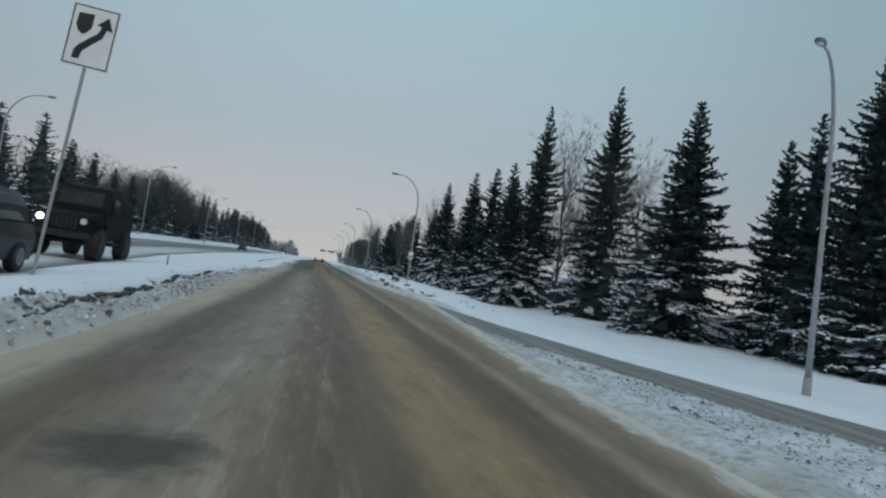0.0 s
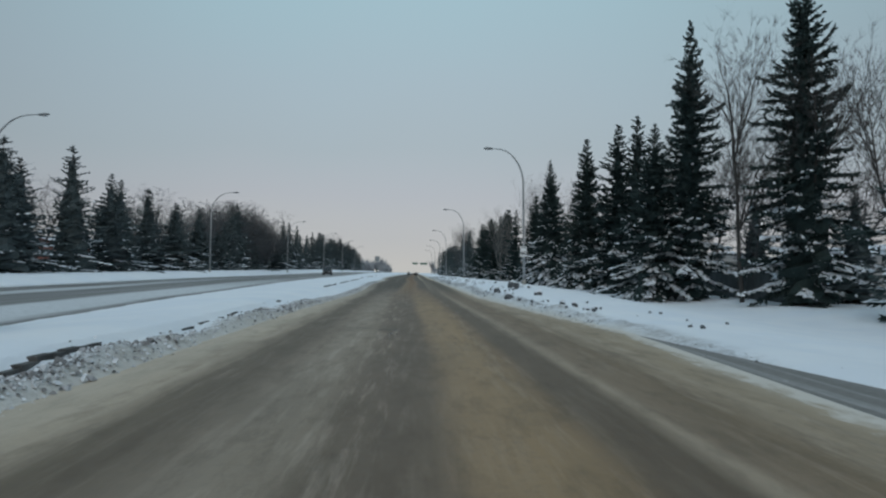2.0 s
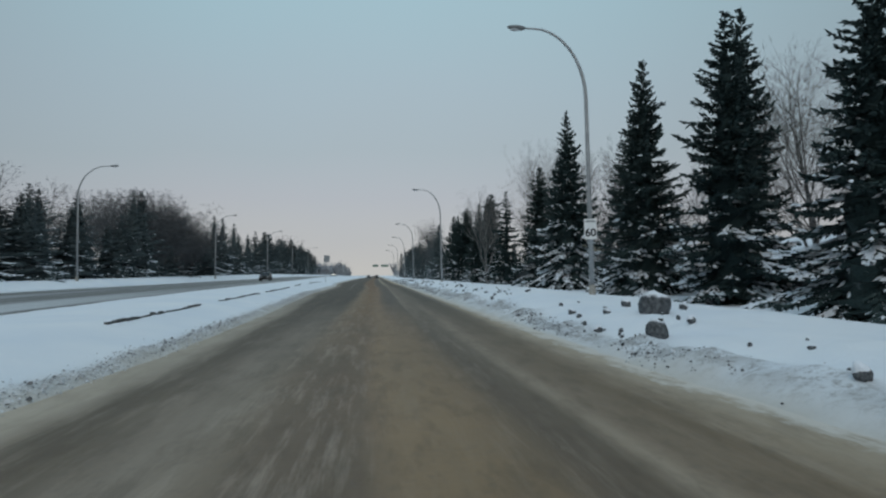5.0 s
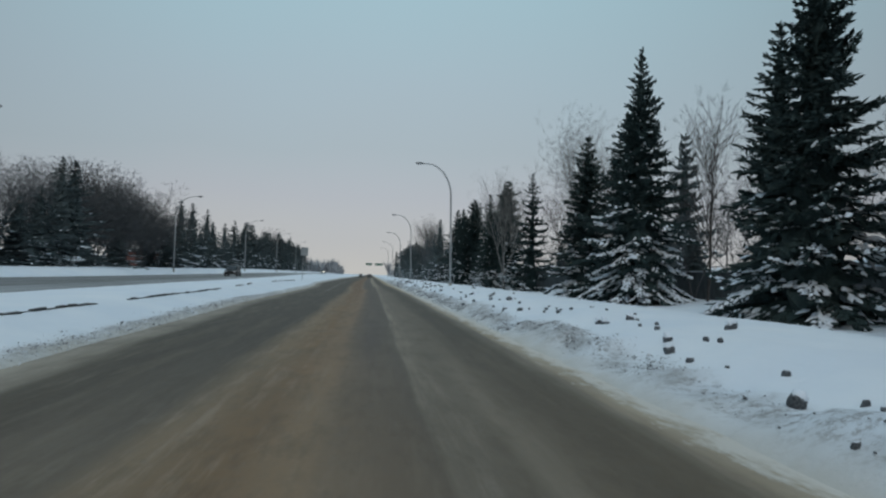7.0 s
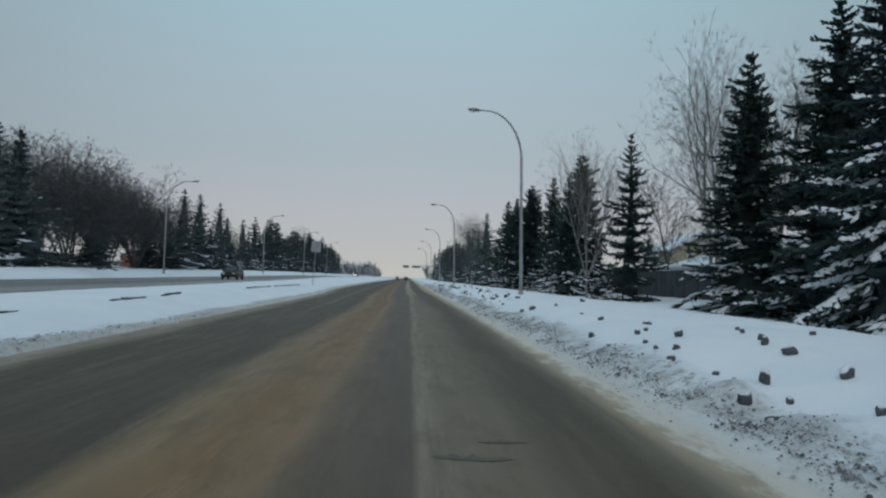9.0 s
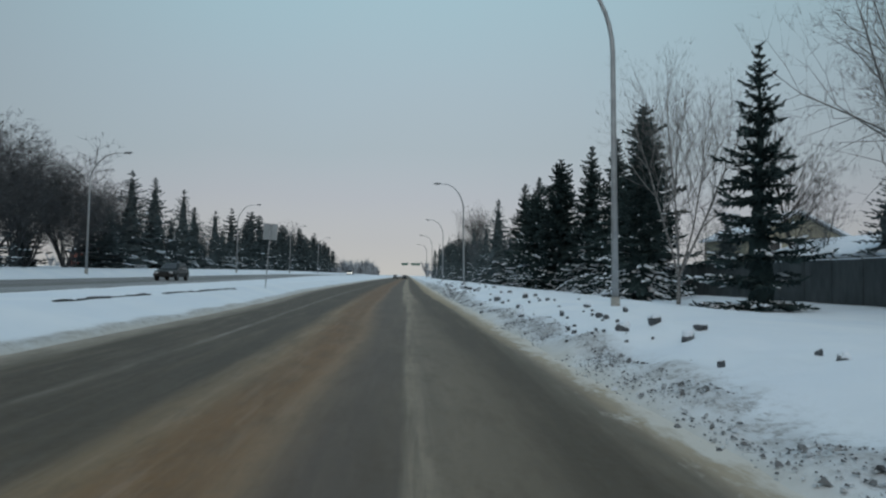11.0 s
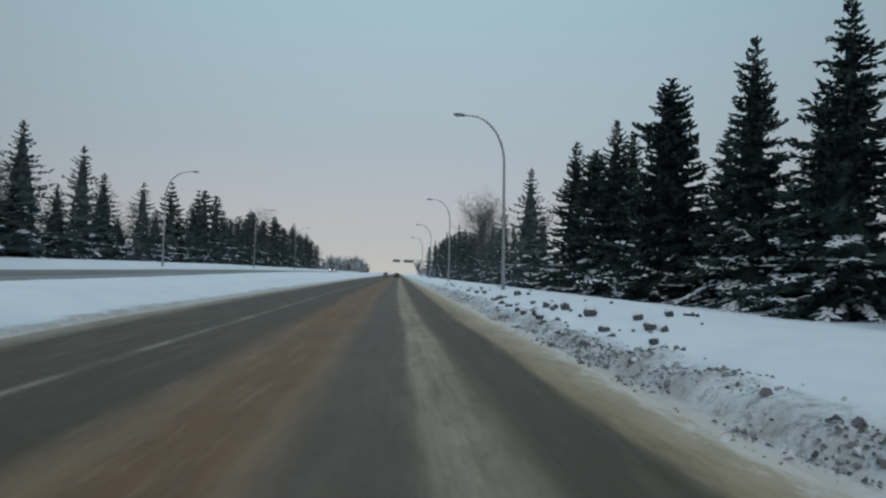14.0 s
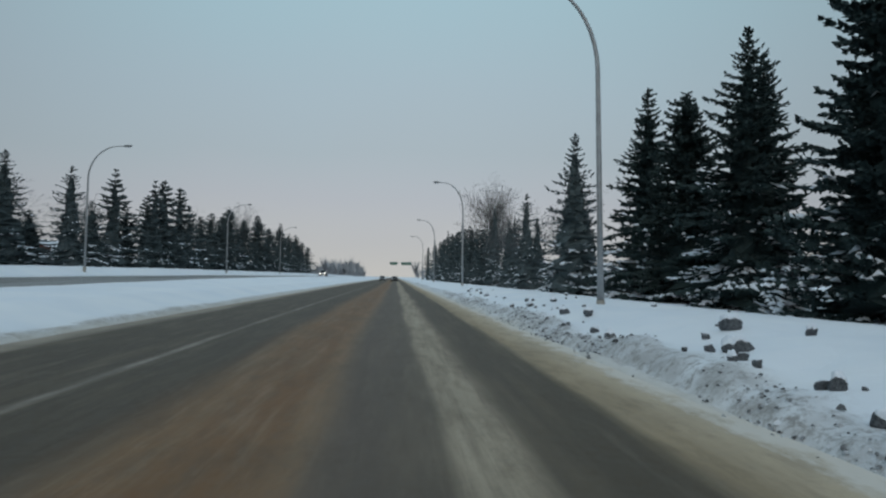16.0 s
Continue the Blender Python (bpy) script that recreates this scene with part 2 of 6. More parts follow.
    # scraped white powder, in thin broken streaks
    thin = ramped(n, l, noise_tex(n, l, 1.0, 7.0, 0.7, (5.5, 0.42, 1)), [(0.50, 0.0), (0.66, 0.62)])
    fade = ramped(n, l, yr.outputs[0], [(0.0, 0.6), (1.0, 0.22)])
    powder = n.new("ShaderNodeMath")
    powder.operation = "MULTIPLY"
    l.new(thin, powder.inputs[0]), l.new(lanes, powder.inputs[1])
    powder_2 = n.new("ShaderNodeMath")
    powder_2.operation = "MULTIPLY"
    l.new(powder.outputs[0], powder_2.inputs[0]), l.new(fade, powder_2.inputs[1])
    col = mixed(n, l, powder_2.outputs[0], col, (0.54, 0.48, 0.41))
    # an old wet stain in the left wheel track
    vd = n.new("ShaderNodeVectorMath")
    vd.operation = "DISTANCE"
    l.new(tc.outputs["Object"], vd.inputs[0])
    vd.inputs[1].default_value = (-0.95, 4.5, 0.0)
    rag = n.new("ShaderNodeMath")
    rag.operation = "MULTIPLY_ADD"
    l.new(noise_tex(n, l, 4.0, 5.0, 0.65), rag.inputs[0])
    rag.inputs[1].default_value = 0.7
    l.new(vd.outputs["Value"], rag.inputs[2])
    col = mixed(n, l, ramped(n, l, rag.outputs[0], [(0.62, 0.85), (1.0, 0.0)]), col, (0.055, 0.052, 0.042))
    grain = noise_tex(n, l, 9.0, 8.0, 0.8)
    col = mixed(n, l, ramped(n, l, grain, [(0.3, 0.28), (0.5, 0.0)]), col, (0.045, 0.042, 0.038))
    blot = ramped(n, l, noise_tex(n, l, 0.55, 4.0, 0.6, (1, 0.5, 1)), [(0.42, 0.0), (0.72, 0.30)])
    col = mixed(n, l, blot, col, (0.085, 0.075, 0.058))
    mott = ramped(n, l, noise_tex(n, l, 1.0, 6.0, 0.7, (3.2, 0.8, 1)), [(0.36, 0.35), (0.52, 0.0)])
    col = mixed(n, l, mott, col, (0.080, 0.064, 0.046))
    for key, wide in (("left_d", 1.25), ("right_d", 0.8)):
        at = n.new("ShaderNodeAttribute")
        at.attribute_name = key
        wav = n.new("ShaderNodeMath")
        wav.operation = "MULTIPLY_ADD"
        l.new(wob2, wav.inputs[0])
        wav.inputs[1].default_value = 0.7
        l.new(at.outputs["Fac"], wav.inputs[2])
        film_2 = ramped(n, l, wav.outputs[0], [(0.25, 0.60), (0.25 + wide * 0.35, 0.38), (0.40 + wide, 0.0)])
        brk = n.new("ShaderNodeMath")
        brk.operation = "MULTIPLY"
        l.new(film_2, brk.inputs[0])
        l.new(ramped(n, l, noise_tex(n, l, 1.0, 6.0, 0.7, (1.8, 0.5, 1)), [(0.32, 0.45), (0.58, 1.0)]), brk.inputs[1])
        col = mixed(n, l, brk.outputs[0], col, (0.46, 0.425, 0.365))
    # snow trodden out over the edge of the sand in ragged tongues
    at = n.new("ShaderNodeAttribute")
    at.attribute_name = "right_d"
    fray = n.new("ShaderNodeMath")
    fray.operation = "MULTIPLY_ADD"
    l.new(noise_tex(n, l, 1.0, 7.0, 0.7, (3.2, 1.1, 1)), fray.inputs[0])
    fray.inputs[1].default_value = 1.5
    l.new(at.outputs["Fac"], fray.inputs[2])
    col = mixed(n, l, ramped(n, l, fray.outputs[0], [(0.66, 0.85), (0.92, 0.0)]), col, (0.60, 0.60, 0.58))
    warm = n.new("ShaderNodeMix")
    warm.data_type, warm.blend_type = "RGBA", "MULTIPLY"
    warm.inputs[0].default_value = 1.0
    l.new(col, warm.inputs[6])
    warm.inputs[7].default_value = (1.05, 1.0, 0.95, 1)
    col = warm.outputs[2]
    l.new(col, b.inputs["Base Color"])
    l.new(ramped(n, l, grain, [(0.2, 0.5), (0.8, 0.75)]), b.inputs["Roughness"])
    bumped(n, l, b, grain, 0.35, 0.02)
    return m


def side_road_material(name, film, banded=False):
    m, n, l, b = material(name, 0.6, 0, 0.35)
    tc = n.new("ShaderNodeTexCoord")
    st = noise_tex(n, l, 1.0, 5.0, 0.6, (0.95, 0.022, 1))
    col = ramped(n, l, st, [(0.28, (0.11, 0.105, 0.10)), (0.42, (0.10, 0.095, 0.09)), (0.48, (0.30, 0.30, 0.30)), (0.52, (0.13, 0.125, 0.12)), (0.60, (0.12, 0.11, 0.105)), (0.66, (0.34, 0.34, 0.34)), (0.75, (0.15, 0.14, 0.13))])
    if banded:
        # wheel tracks worn dark through the slush, which lies white between them at the near end
        at = n.new("ShaderNodeAttribute")
        at.attribute_name = "across"
        wv = n.new("ShaderNodeMath")
        wv.operation = "MULTIPLY_ADD"
        l.new(noise_tex(n, l, 1.0, 4.0, 0.6, (0.6, 0.05, 1)), wv.inputs[0])
        wv.inputs[1].default_value = 1.2
        l.new(at.outputs["Fac"], wv.inputs[2])
        sc = n.new("ShaderNodeMath")
        sc.operation, sc.inputs[1].default_value = "DIVIDE", 14.0
        l.new(wv.outputs[0], sc.inputs[0])
        slush = ramped(n, l, sc.outputs[0], [(0.07, 0.0), (0.11, 0.9), (0.28, 0.95), (0.33, 0.0), (0.58, 0.0), (0.63, 0.75), (0.72, 0.75), (0.77, 0.0), (0.95, 0.0), (1.0, 0.8)])
        sp = n.new("ShaderNodeSeparateXYZ")
        l.new(tc.outputs["Object"], sp.inputs[0])
        far = n.new("ShaderNodeMapRange")
        for key, v in (("From Min", 62.0), ("From Max", 105.0), ("To Min", 1.0), ("To Max", 0.18)):
            far.inputs[key].default_value = v
        l.new(sp.outputs["Y"], far.inputs["Value"])
        mm = n.new("ShaderNodeMath")
        mm.operation = "MULTIPLY"
        l.new(slush, mm.inputs[0]), l.new(far.outputs[0], mm.inputs[1])
        col = mixed(n, l, mm.outputs[0], col, (0.68, 0.71, 0.74))
    col = mixed(n, l, film, col, (0.27, 0.26, 0.24))
    g = noise_tex(n, l, 7.0, 6.0, 0.7)
    col = mixed(n, l, ramped(n, l, g, [(0.35, 0.3), (0.6, 0.0)]), col, (0.05, 0.05, 0.05))
    l.new(col, b.inputs["Base Color"])
    bumped(n, l, b, g, 0.3, 0.02)
    return m


def needle_material(name="spruce_needles", haze=0.0):
    m, n, l, b = material(name, 0.75, 0, 0.15)
    g = n.new("ShaderNodeNewGeometry")
    o = n.new("ShaderNodeObjectInfo")
    tone = ramped(n, l, o.outputs["Random"], [(0.0, (0.022, 0.040, 0.042)), (0.5, (0.028, 0.047, 0.047)), (1.0, (0.038, 0.056, 0.053))])
    col = mixed(n, l, ramped(n, l, g.outputs["Random Per Island"], [(0.0, 0.0), (0.6, 0.5), (1.0, 1.0)]), tone, (0.055, 0.083, 0.082))
    fine = noise_tex(n, l, 9.0, 4.0, 0.7)
    col = mixed(n, l, ramped(n, l, fine, [(0.35, 0.55), (0.6, 0.0)]), col, (0.014, 0.022, 0.021))
    # a dusting of snow on what faces up
    sp = n.new("ShaderNodeSeparateXYZ")
    l.new(g.outputs["Normal"], sp.inputs[0])
    ab = n.new("ShaderNodeMath")
    ab.operation = "ABSOLUTE"
    l.new(sp.outputs["Z"], ab.inputs[0])
    mu = n.new("ShaderNodeMath")
    mu.operation = "MULTIPLY"
    l.new(ab.outputs[0], mu.inputs[0])
    l.new(ramped(n, l, noise_tex(n, l, 2.3, 5.0, 0.7), [(0.60, 0.0), (0.72, 0.45)]), mu.inputs[1])
    col = mixed(n, l, mu.outputs[0], col, (0.42, 0.46, 0.50))
    # pale veil for the haze over far rows, put into the needle colour
    if haze:
        veil = ramped(n, l, noise_tex(n, l, 5.0, 5.0, 0.7), [(0.30, 0.4 * haze), (0.70, 1.6 * haze)])
        col = mixed(n, l, veil, col, (0.34, 0.38, 0.42))
    l.new(col, b.inputs["Base Color"])
    return m


M_SNOW = snow_material()
M_ROAD = road_material()
M_SIDE = side_road_material("slushy_asphalt", 0.1, True)
M_SLIP = side_road_material("powdered_asphalt", 0.45)
M_NEEDLE = needle_material()
# the same needles paled for haze, for trees farther off
M_HAZED = needle_material("hazed_spruce_needles", 0.15)
M_TREESNOW = two_tone("snow_on_branches", (0.66, 0.71, 0.78), (0.82, 0.85, 0.89), 3.0, 0.8)
M_BARK = two_tone("spruce_bark", (0.055, 0.045, 0.038), (0.11, 0.09, 0.075), 6.0, 0.9, bump=0.02)
M_BIRCH = two_tone("birch_bark", (0.085, 0.082, 0.080), (0.30, 0.295, 0.29), 3.0, 0.8, stretch=(1, 1, 2.5))
M_TWIG = two_tone("bare_twigs", (0.042, 0.040, 0.039), (0.090, 0.085, 0.082), 1.2, 0.9)
M_GREYTWIG = two_tone("grey_bare_twigs", (0.064, 0.067, 0.072), (0.115, 0.117, 0.122), 0.8, 0.9)
M_BIRCHTWIG = two_tone("birch_twigs", (0.125, 0.120, 0.116), (0.215, 0.208, 0.20), 1.0, 0.9)
# haze over the distant woods, put in as a pale twig colour
M_FARTWIG = two_tone("hazed_bare_twigs", (0.33, 0.337, 0.355), (0.43, 0.437, 0.455), 0.05, 0.9)
M_STEEL = two_tone("galvanised_steel", (0.30, 0.31, 0.32), (0.40, 0.41, 0.42), 2.5, 0.5, 0.55)
M_STEELDARK = two_tone("weathered_steel", (0.16, 0.165, 0.17), (0.24, 0.245, 0.25), 4.0, 0.55, 0.5)
M_BASE = two_tone("pole_base", (0.29, 0.28, 0.255), (0.37, 0.355, 0.32), 8.0, 0.8)
M_WHITE = two_tone("sign_white", (0.72, 0.73, 0.74), (0.80, 0.80, 0.80), 3.0, 0.5)
M_BLACK = two_tone("sign_black", (0.02, 0.02, 0.022), (0.03, 0.03, 0.032), 3.0, 0.5)
M_SIGNBACK = two_tone("bare_aluminium", (0.24, 0.26, 0.27), (0.31, 0.33, 0.34), 1.5, 0.5, 0.4)
M_GREEN = two_tone("sign_green", (0.07, 0.15, 0.12), (0.09, 0.18, 0.145), 2.0, 0.5)
M_CURB = two_tone("wet_concrete", (0.045, 0.044, 0.043), (0.11, 0.107, 0.104), 3.0, 0.8, bump=0.02)
def clod_material():
    """Dirty ice with fresh snow lying on its upper faces."""
    m, n, l, b = material("dirty_ice", 0.8, 0, 0.2)
    f = noise_tex(n, l, 4.0, 5.0, 0.6)
    col = mixed(n, l, ramped(n, l, f, [(0.35, 0.0), (0.7, 1.0)]), (0.042, 0.047, 0.052), (0.155, 0.166, 0.177))
    g = n.new("ShaderNodeNewGeometry")
    sp = n.new("ShaderNodeSeparateXYZ")
    l.new(g.outputs["Normal"], sp.inputs[0])
    ad = n.new("ShaderNodeMath")
    ad.operation = "MULTIPLY_ADD"
    l.new(f, ad.inputs[0])
    ad.inputs[1].default_value = 0.5
    l.new(sp.outputs["Z"], ad.inputs[2])
    col = mixed(n, l, ramped(n, l, ad.outputs[0], [(0.80, 0.0), (1.08, 1.0)]), col, (0.74, 0.78, 0.83))
    l.new(col, b.inputs["Base Color"])
    bumped(n, l, b, f, 0.5, 0.04)
    return m


M_CLOD = clod_material()
M_CRUMB, _n, _l, _b = material("gritty_crumbs", 0.85)
_g = _n.new("ShaderNodeNewGeometry")
_l.new(ramped(_n, _l, _g.outputs["Random Per Island"], [(0.0, (0.07, 0.072, 0.076)), (0.45, (0.19, 0.195, 0.20)), (0.70, (0.40, 0.415, 0.43)), (1.0, (0.66, 0.69, 0.73))]), _b.inputs["Base Color"])
M_CRUMBGREY, _n, _l, _b = material("gritty_snow_crumbs", 0.85)
_g = _n.new("ShaderNodeNewGeometry")
_l.new(ramped(_n, _l, _g.outputs["Random Per Island"], [(0.0, (0.08, 0.08, 0.082)), (0.25, (0.22, 0.22, 0.225)), (0.5, (0.45, 0.46, 0.48)), (1.0, (0.72, 0.75, 0.79))]), _b.inputs["Base Color"])
M_FENCE = two_tone("grey_boards", (0.048, 0.058, 0.062), (0.080, 0.092, 0.097), 2.0, 0.85, stretch=(1, 1, 0.3))
M_SHED = two_tone("grey_green_boards", (0.16, 0.20, 0.19), (0.22, 0.26, 0.25), 2.0, 0.8, stretch=(3, 3, 0.3))
M_FENCEPALE = two_tone("pale_panel", (0.42, 0.42, 0.41), (0.52, 0.52, 0.50), 1.5, 0.8)
M_FENCERED = two_tone("red_brown_boards", (0.10, 0.045, 0.04), (0.15, 0.07, 0.06), 2.0, 0.85, stretch=(1, 1, 0.3))
M_BRICK = two_tone("brick_wall", (0.13, 0.050, 0.040), (0.19, 0.082, 0.064), 3.0, 0.85)
M_SIDING = two_tone("siding", (0.30, 0.28, 0.21), (0.37, 0.345, 0.26), 2.0, 0.8, stretch=(0.3, 0.3, 3))
M_SIDINGGREY = two_tone("grey_siding", (0.34, 0.33, 0.32), (0.42, 0.41, 0.40), 2.0, 0.8, stretch=(0.3, 0.3, 3))
M_GLASS, _n, _l, _b = material("window_glass", 0.08, 0.0, 0.6)
_b.inputs["Base Color"].default_value = (0.02, 0.025, 0.03, 1)
M_DARKGLASS = two_tone("dirty_dark_glass", (0.012, 0.014, 0.015), (0.03, 0.032, 0.033), 2.0, 0.45, spec=0.15)
M_TYRE = two_tone("tyre_rubber", (0.018, 0.018, 0.018), (0.05, 0.048, 0.046), 5.0, 0.85)
M_ARMY = two_tone("dull_green_paint", (0.008, 0.011, 0.0105), (0.016, 0.020, 0.0185), 1.5, 0.75, spec=0.15)
M_CARDARK = two_tone("dark_car_paint", (0.008, 0.012, 0.014), (0.017, 0.022, 0.024), 1.0, 0.4, 0.0, spec=0.25)
M_CARSILVER = two_tone("silver_car_paint", (0.20, 0.21, 0.22), (0.28, 0.29, 0.30), 1.0, 0.3, 0.4, spec=0.5)
M_TRIM = two_tone("black_plastic", (0.015, 0.015, 0.016), (0.03, 0.03, 0.03), 4.0, 0.6)
M_LAMPLENS = two_tone("lamp_lens", (0.55, 0.56, 0.58), (0.65, 0.66, 0.68), 4.0, 0.2)


def glow(name, col, power):
    m, n, l, b = material(name, 0.3)
    b.inputs["Base Color"].default_value = (*col, 1)
    b.inputs["Emission Color"].default_value = (*col, 1)
    b.inputs["Emission Strength"].default_value = power
    return m


M_HEADLIGHT = glow("headlight_on", (1.0, 0.93, 0.82), 6.0)
M_TAIL = glow("tail_light_on", (0.8, 0.03, 0.02), 1.5)


# ---- mesh helpers ----
def mesh_object(name, verts, faces, mat, parent=None, label="", smooth=False):
    me = bpy.data.meshes.new(name)
    me.from_pydata(verts if isinstance(verts, list) else [tuple(v) for v in verts], [], faces if isinstance(faces, list) else [tuple(f) for f in faces])
    me.update()
    if mat:
        me.materials.append(mat)
    if smooth:
        me.polygons.foreach_set("use_smooth", [True] * len(me.polygons))
    ob = new(name, me)
    if parent:
        ob.parent = parent
    if label:
        tagged(ob, label)
    return ob


def part(name, bm, mat, parent=None, label="", smooth=False):
    me = bpy.data.meshes.new(name)
    bm.to_mesh(me)
    bm.free()
    me.materials.append(mat)
    if smooth:
        me.polygons.foreach_set("use_smooth", [True] * len(me.polygons))
    ob = new(name, me)
    if parent:
        ob.parent = parent
    if label:
        tagged(ob, label)
    return ob


def thing(name, label, category, group="", at=(0, 0, 0), turn=0, kind=""):
    e = new(name)
    e.empty_display_size = 0.2
    e.matrix_world = pose(*at, 0, 0, turn)
    return tagged(e, label, category, group, kind)


def box(size, at=(0, 0, 0), bevel=0.0, rot=(0, 0, 0), bm=None):
    own = bm is None
    bm = bm or bmesh.new()
    r = bmesh.ops.create_cube(bm, size=1)
    m = pose(*at, *rot) @ Matrix.Diagonal((*size, 1))
    bmesh.ops.transform(bm, matrix=m, verts=r["verts"])
    if bevel and own:
        bmesh.ops.bevel(bm, geom=list(bm.edges), offset=bevel, segments=2, affect="EDGES")
    return bm


def tube(points, radii, sides=8, bm=None, cap=True):
    """A swept tube along points."""
    bm = bm or bmesh.new()
    rings = []
    pts = [Vector(p) for p in points]
    for k, p in enumerate(pts):
        d = (pts[min(k + 1, len(pts) - 1)] - pts[max(k - 1, 0)]).normalized()
        side = d.cross(Vector((0.31, 0.95, 0.05))).normalized()
        up = side.cross(d)
        rings.append([bm.verts.new(p + (side * math.cos(a) + up * math.sin(a)) * radii[k]) for a in (2 * math.pi * j / sides for j in range(sides))])
    for a, b in zip(rings, rings[1:]):
        for j in range(sides):
            bm.faces.new((a[j], a[(j + 1) % sides], b[(j + 1) % sides], b[j]))
    if cap:
        bm.faces.new(rings[0][::-1]), bm.faces.new(rings[-1])
    return bm


def cylinder(r, h, at=(0, 0, 0), rot=(0, 0, 0), sides=16, bm=None, r2=None, bevel=0.0):
    own = bm is None
    bm = bm or bmesh.new()
    k = bmesh.ops.create_cone(bm, cap_ends=True, segments=sides, radius1=r, radius2=r if r2 is None else r2, depth=h)
    bmesh.ops.transform(bm, matrix=pose(*at, *rot), verts=k["verts"])
    if bevel and own:
        bmesh.ops.bevel(bm, geom=[e for e in bm.edges if len(e.link_faces) == 2 and e.calc_face_angle(0) > 0.8], offset=bevel, segments=2, affect="EDGES")
    return bm


# ---- the lie of the land ----
def line(pairs):
    xs, ys = zip(*pairs)
    return lambda y: np.interp(y, xs, ys)


left_edge = line([(-80, -2.7), (14, -2.6), (24, -3.1), (40, -3.3), (58, -2.95), (70, -3.2), (79, -3.55), (97, -4.25), (128, -4.4), (138, -4.65), (157, -5.7), (175, -6.1), (260, -7.0), (3000, -7.0)])
right_edge = line([(-80, 3.6), (10, 3.7), (20, 4.5), (27, 4.95), (34, 5.35), (41, 4.8), (56, 4.0), (90, 3.95), (3000, 3.95)])
slip_near = line([(-80, 30.0), (-30, 17.0), (0, 10.4), (10, 7.6), (18, 5.9), (25, 4.9), (40, 4.0)])
slip_far = line([(-80, 33.0), (-30, 20.2), (0, 12.8), (7, 10.6), (13, 8.9), (18, 7.7), (24, 6.5), (30, 5.6), (40, 4.7)])
onc_near = line([(-80, -6.2), (5, -6.1), (16, -6.5), (30, -8.2), (50, -10.3), (80, -12.2), (120, -13.6), (200, -14.4), (400, -15), (3000, -15)])
onc_level = line([(-80, 0.0), (30, 0.0), (60, 0.08), (100, 0.28), (140, 0.40), (180, 0.60), (220, 0.92), (260, 1.10), (420, 1.2), (700, 0.6), (3000, 0.0)])
right_level = line([(-80, -0.25), (20, -0.2), (40, -0.1), (62, 0.35), (80, 0.48), (3000, 0.5)])
tree_level = line([(-80, -0.5), (35, -0.9), (60, -0.7), (85, -0.3), (130, -0.05), (3000, 0.05)])
curb_line = line([(0, -2.95), (8, -3.05), (13, -3.3), (18, -3.7), (23, -4.0), (30, -4.1), (41, -4.4), (50, -4.9), (82, -5.9), (93, -6.2), (100, -6.4), (117, -7.0), (160, -7.4)])
slip_level = line([(-80, -0.10), (18, -0.10), (30, 0.005), (3000, 0.005)])
onc_wide = line([(-80, 12.9), (180, 12.9), (215, 11.2), (3000, 11.2)])


TABLE = np.random.RandomState(5).uniform(-1, 1, (256, 256))


def value_noise(x, y):
    xi, yi = np.floor(x).astype(int), np.floor(y).astype(int)
    u, w = x - xi, y - yi
    u, w = u * u * (3 - 2 * u), w * w * (3 - 2 * w)
    t = lambda a, b: TABLE[a % 256, b % 256]
    return (t(xi, yi) * (1 - u) + t(xi + 1, yi) * u) * (1 - w) + (t(xi, yi + 1) * (1 - u) + t(xi + 1, yi + 1) * u) * w


def lumps(x, y, seed):
    """Uneven snow, about -1 to 1."""
    x, y = np.clip(x, -400, 400) + 31.7 * seed, np.clip(y, -400, 600) + 17.3 * seed
    return 0.5 * value_noise(x * 0.45, y * 0.45) + 0.35 * value_noise(x * 1.3, y * 1.3) + 0.25 * value_noise(x * 3.1 + 9, y * 2.6 + 4)


def rut(y):
    return 0.42 + 0.10 * value_noise(y * 0.35, y * 0 + 3.5)


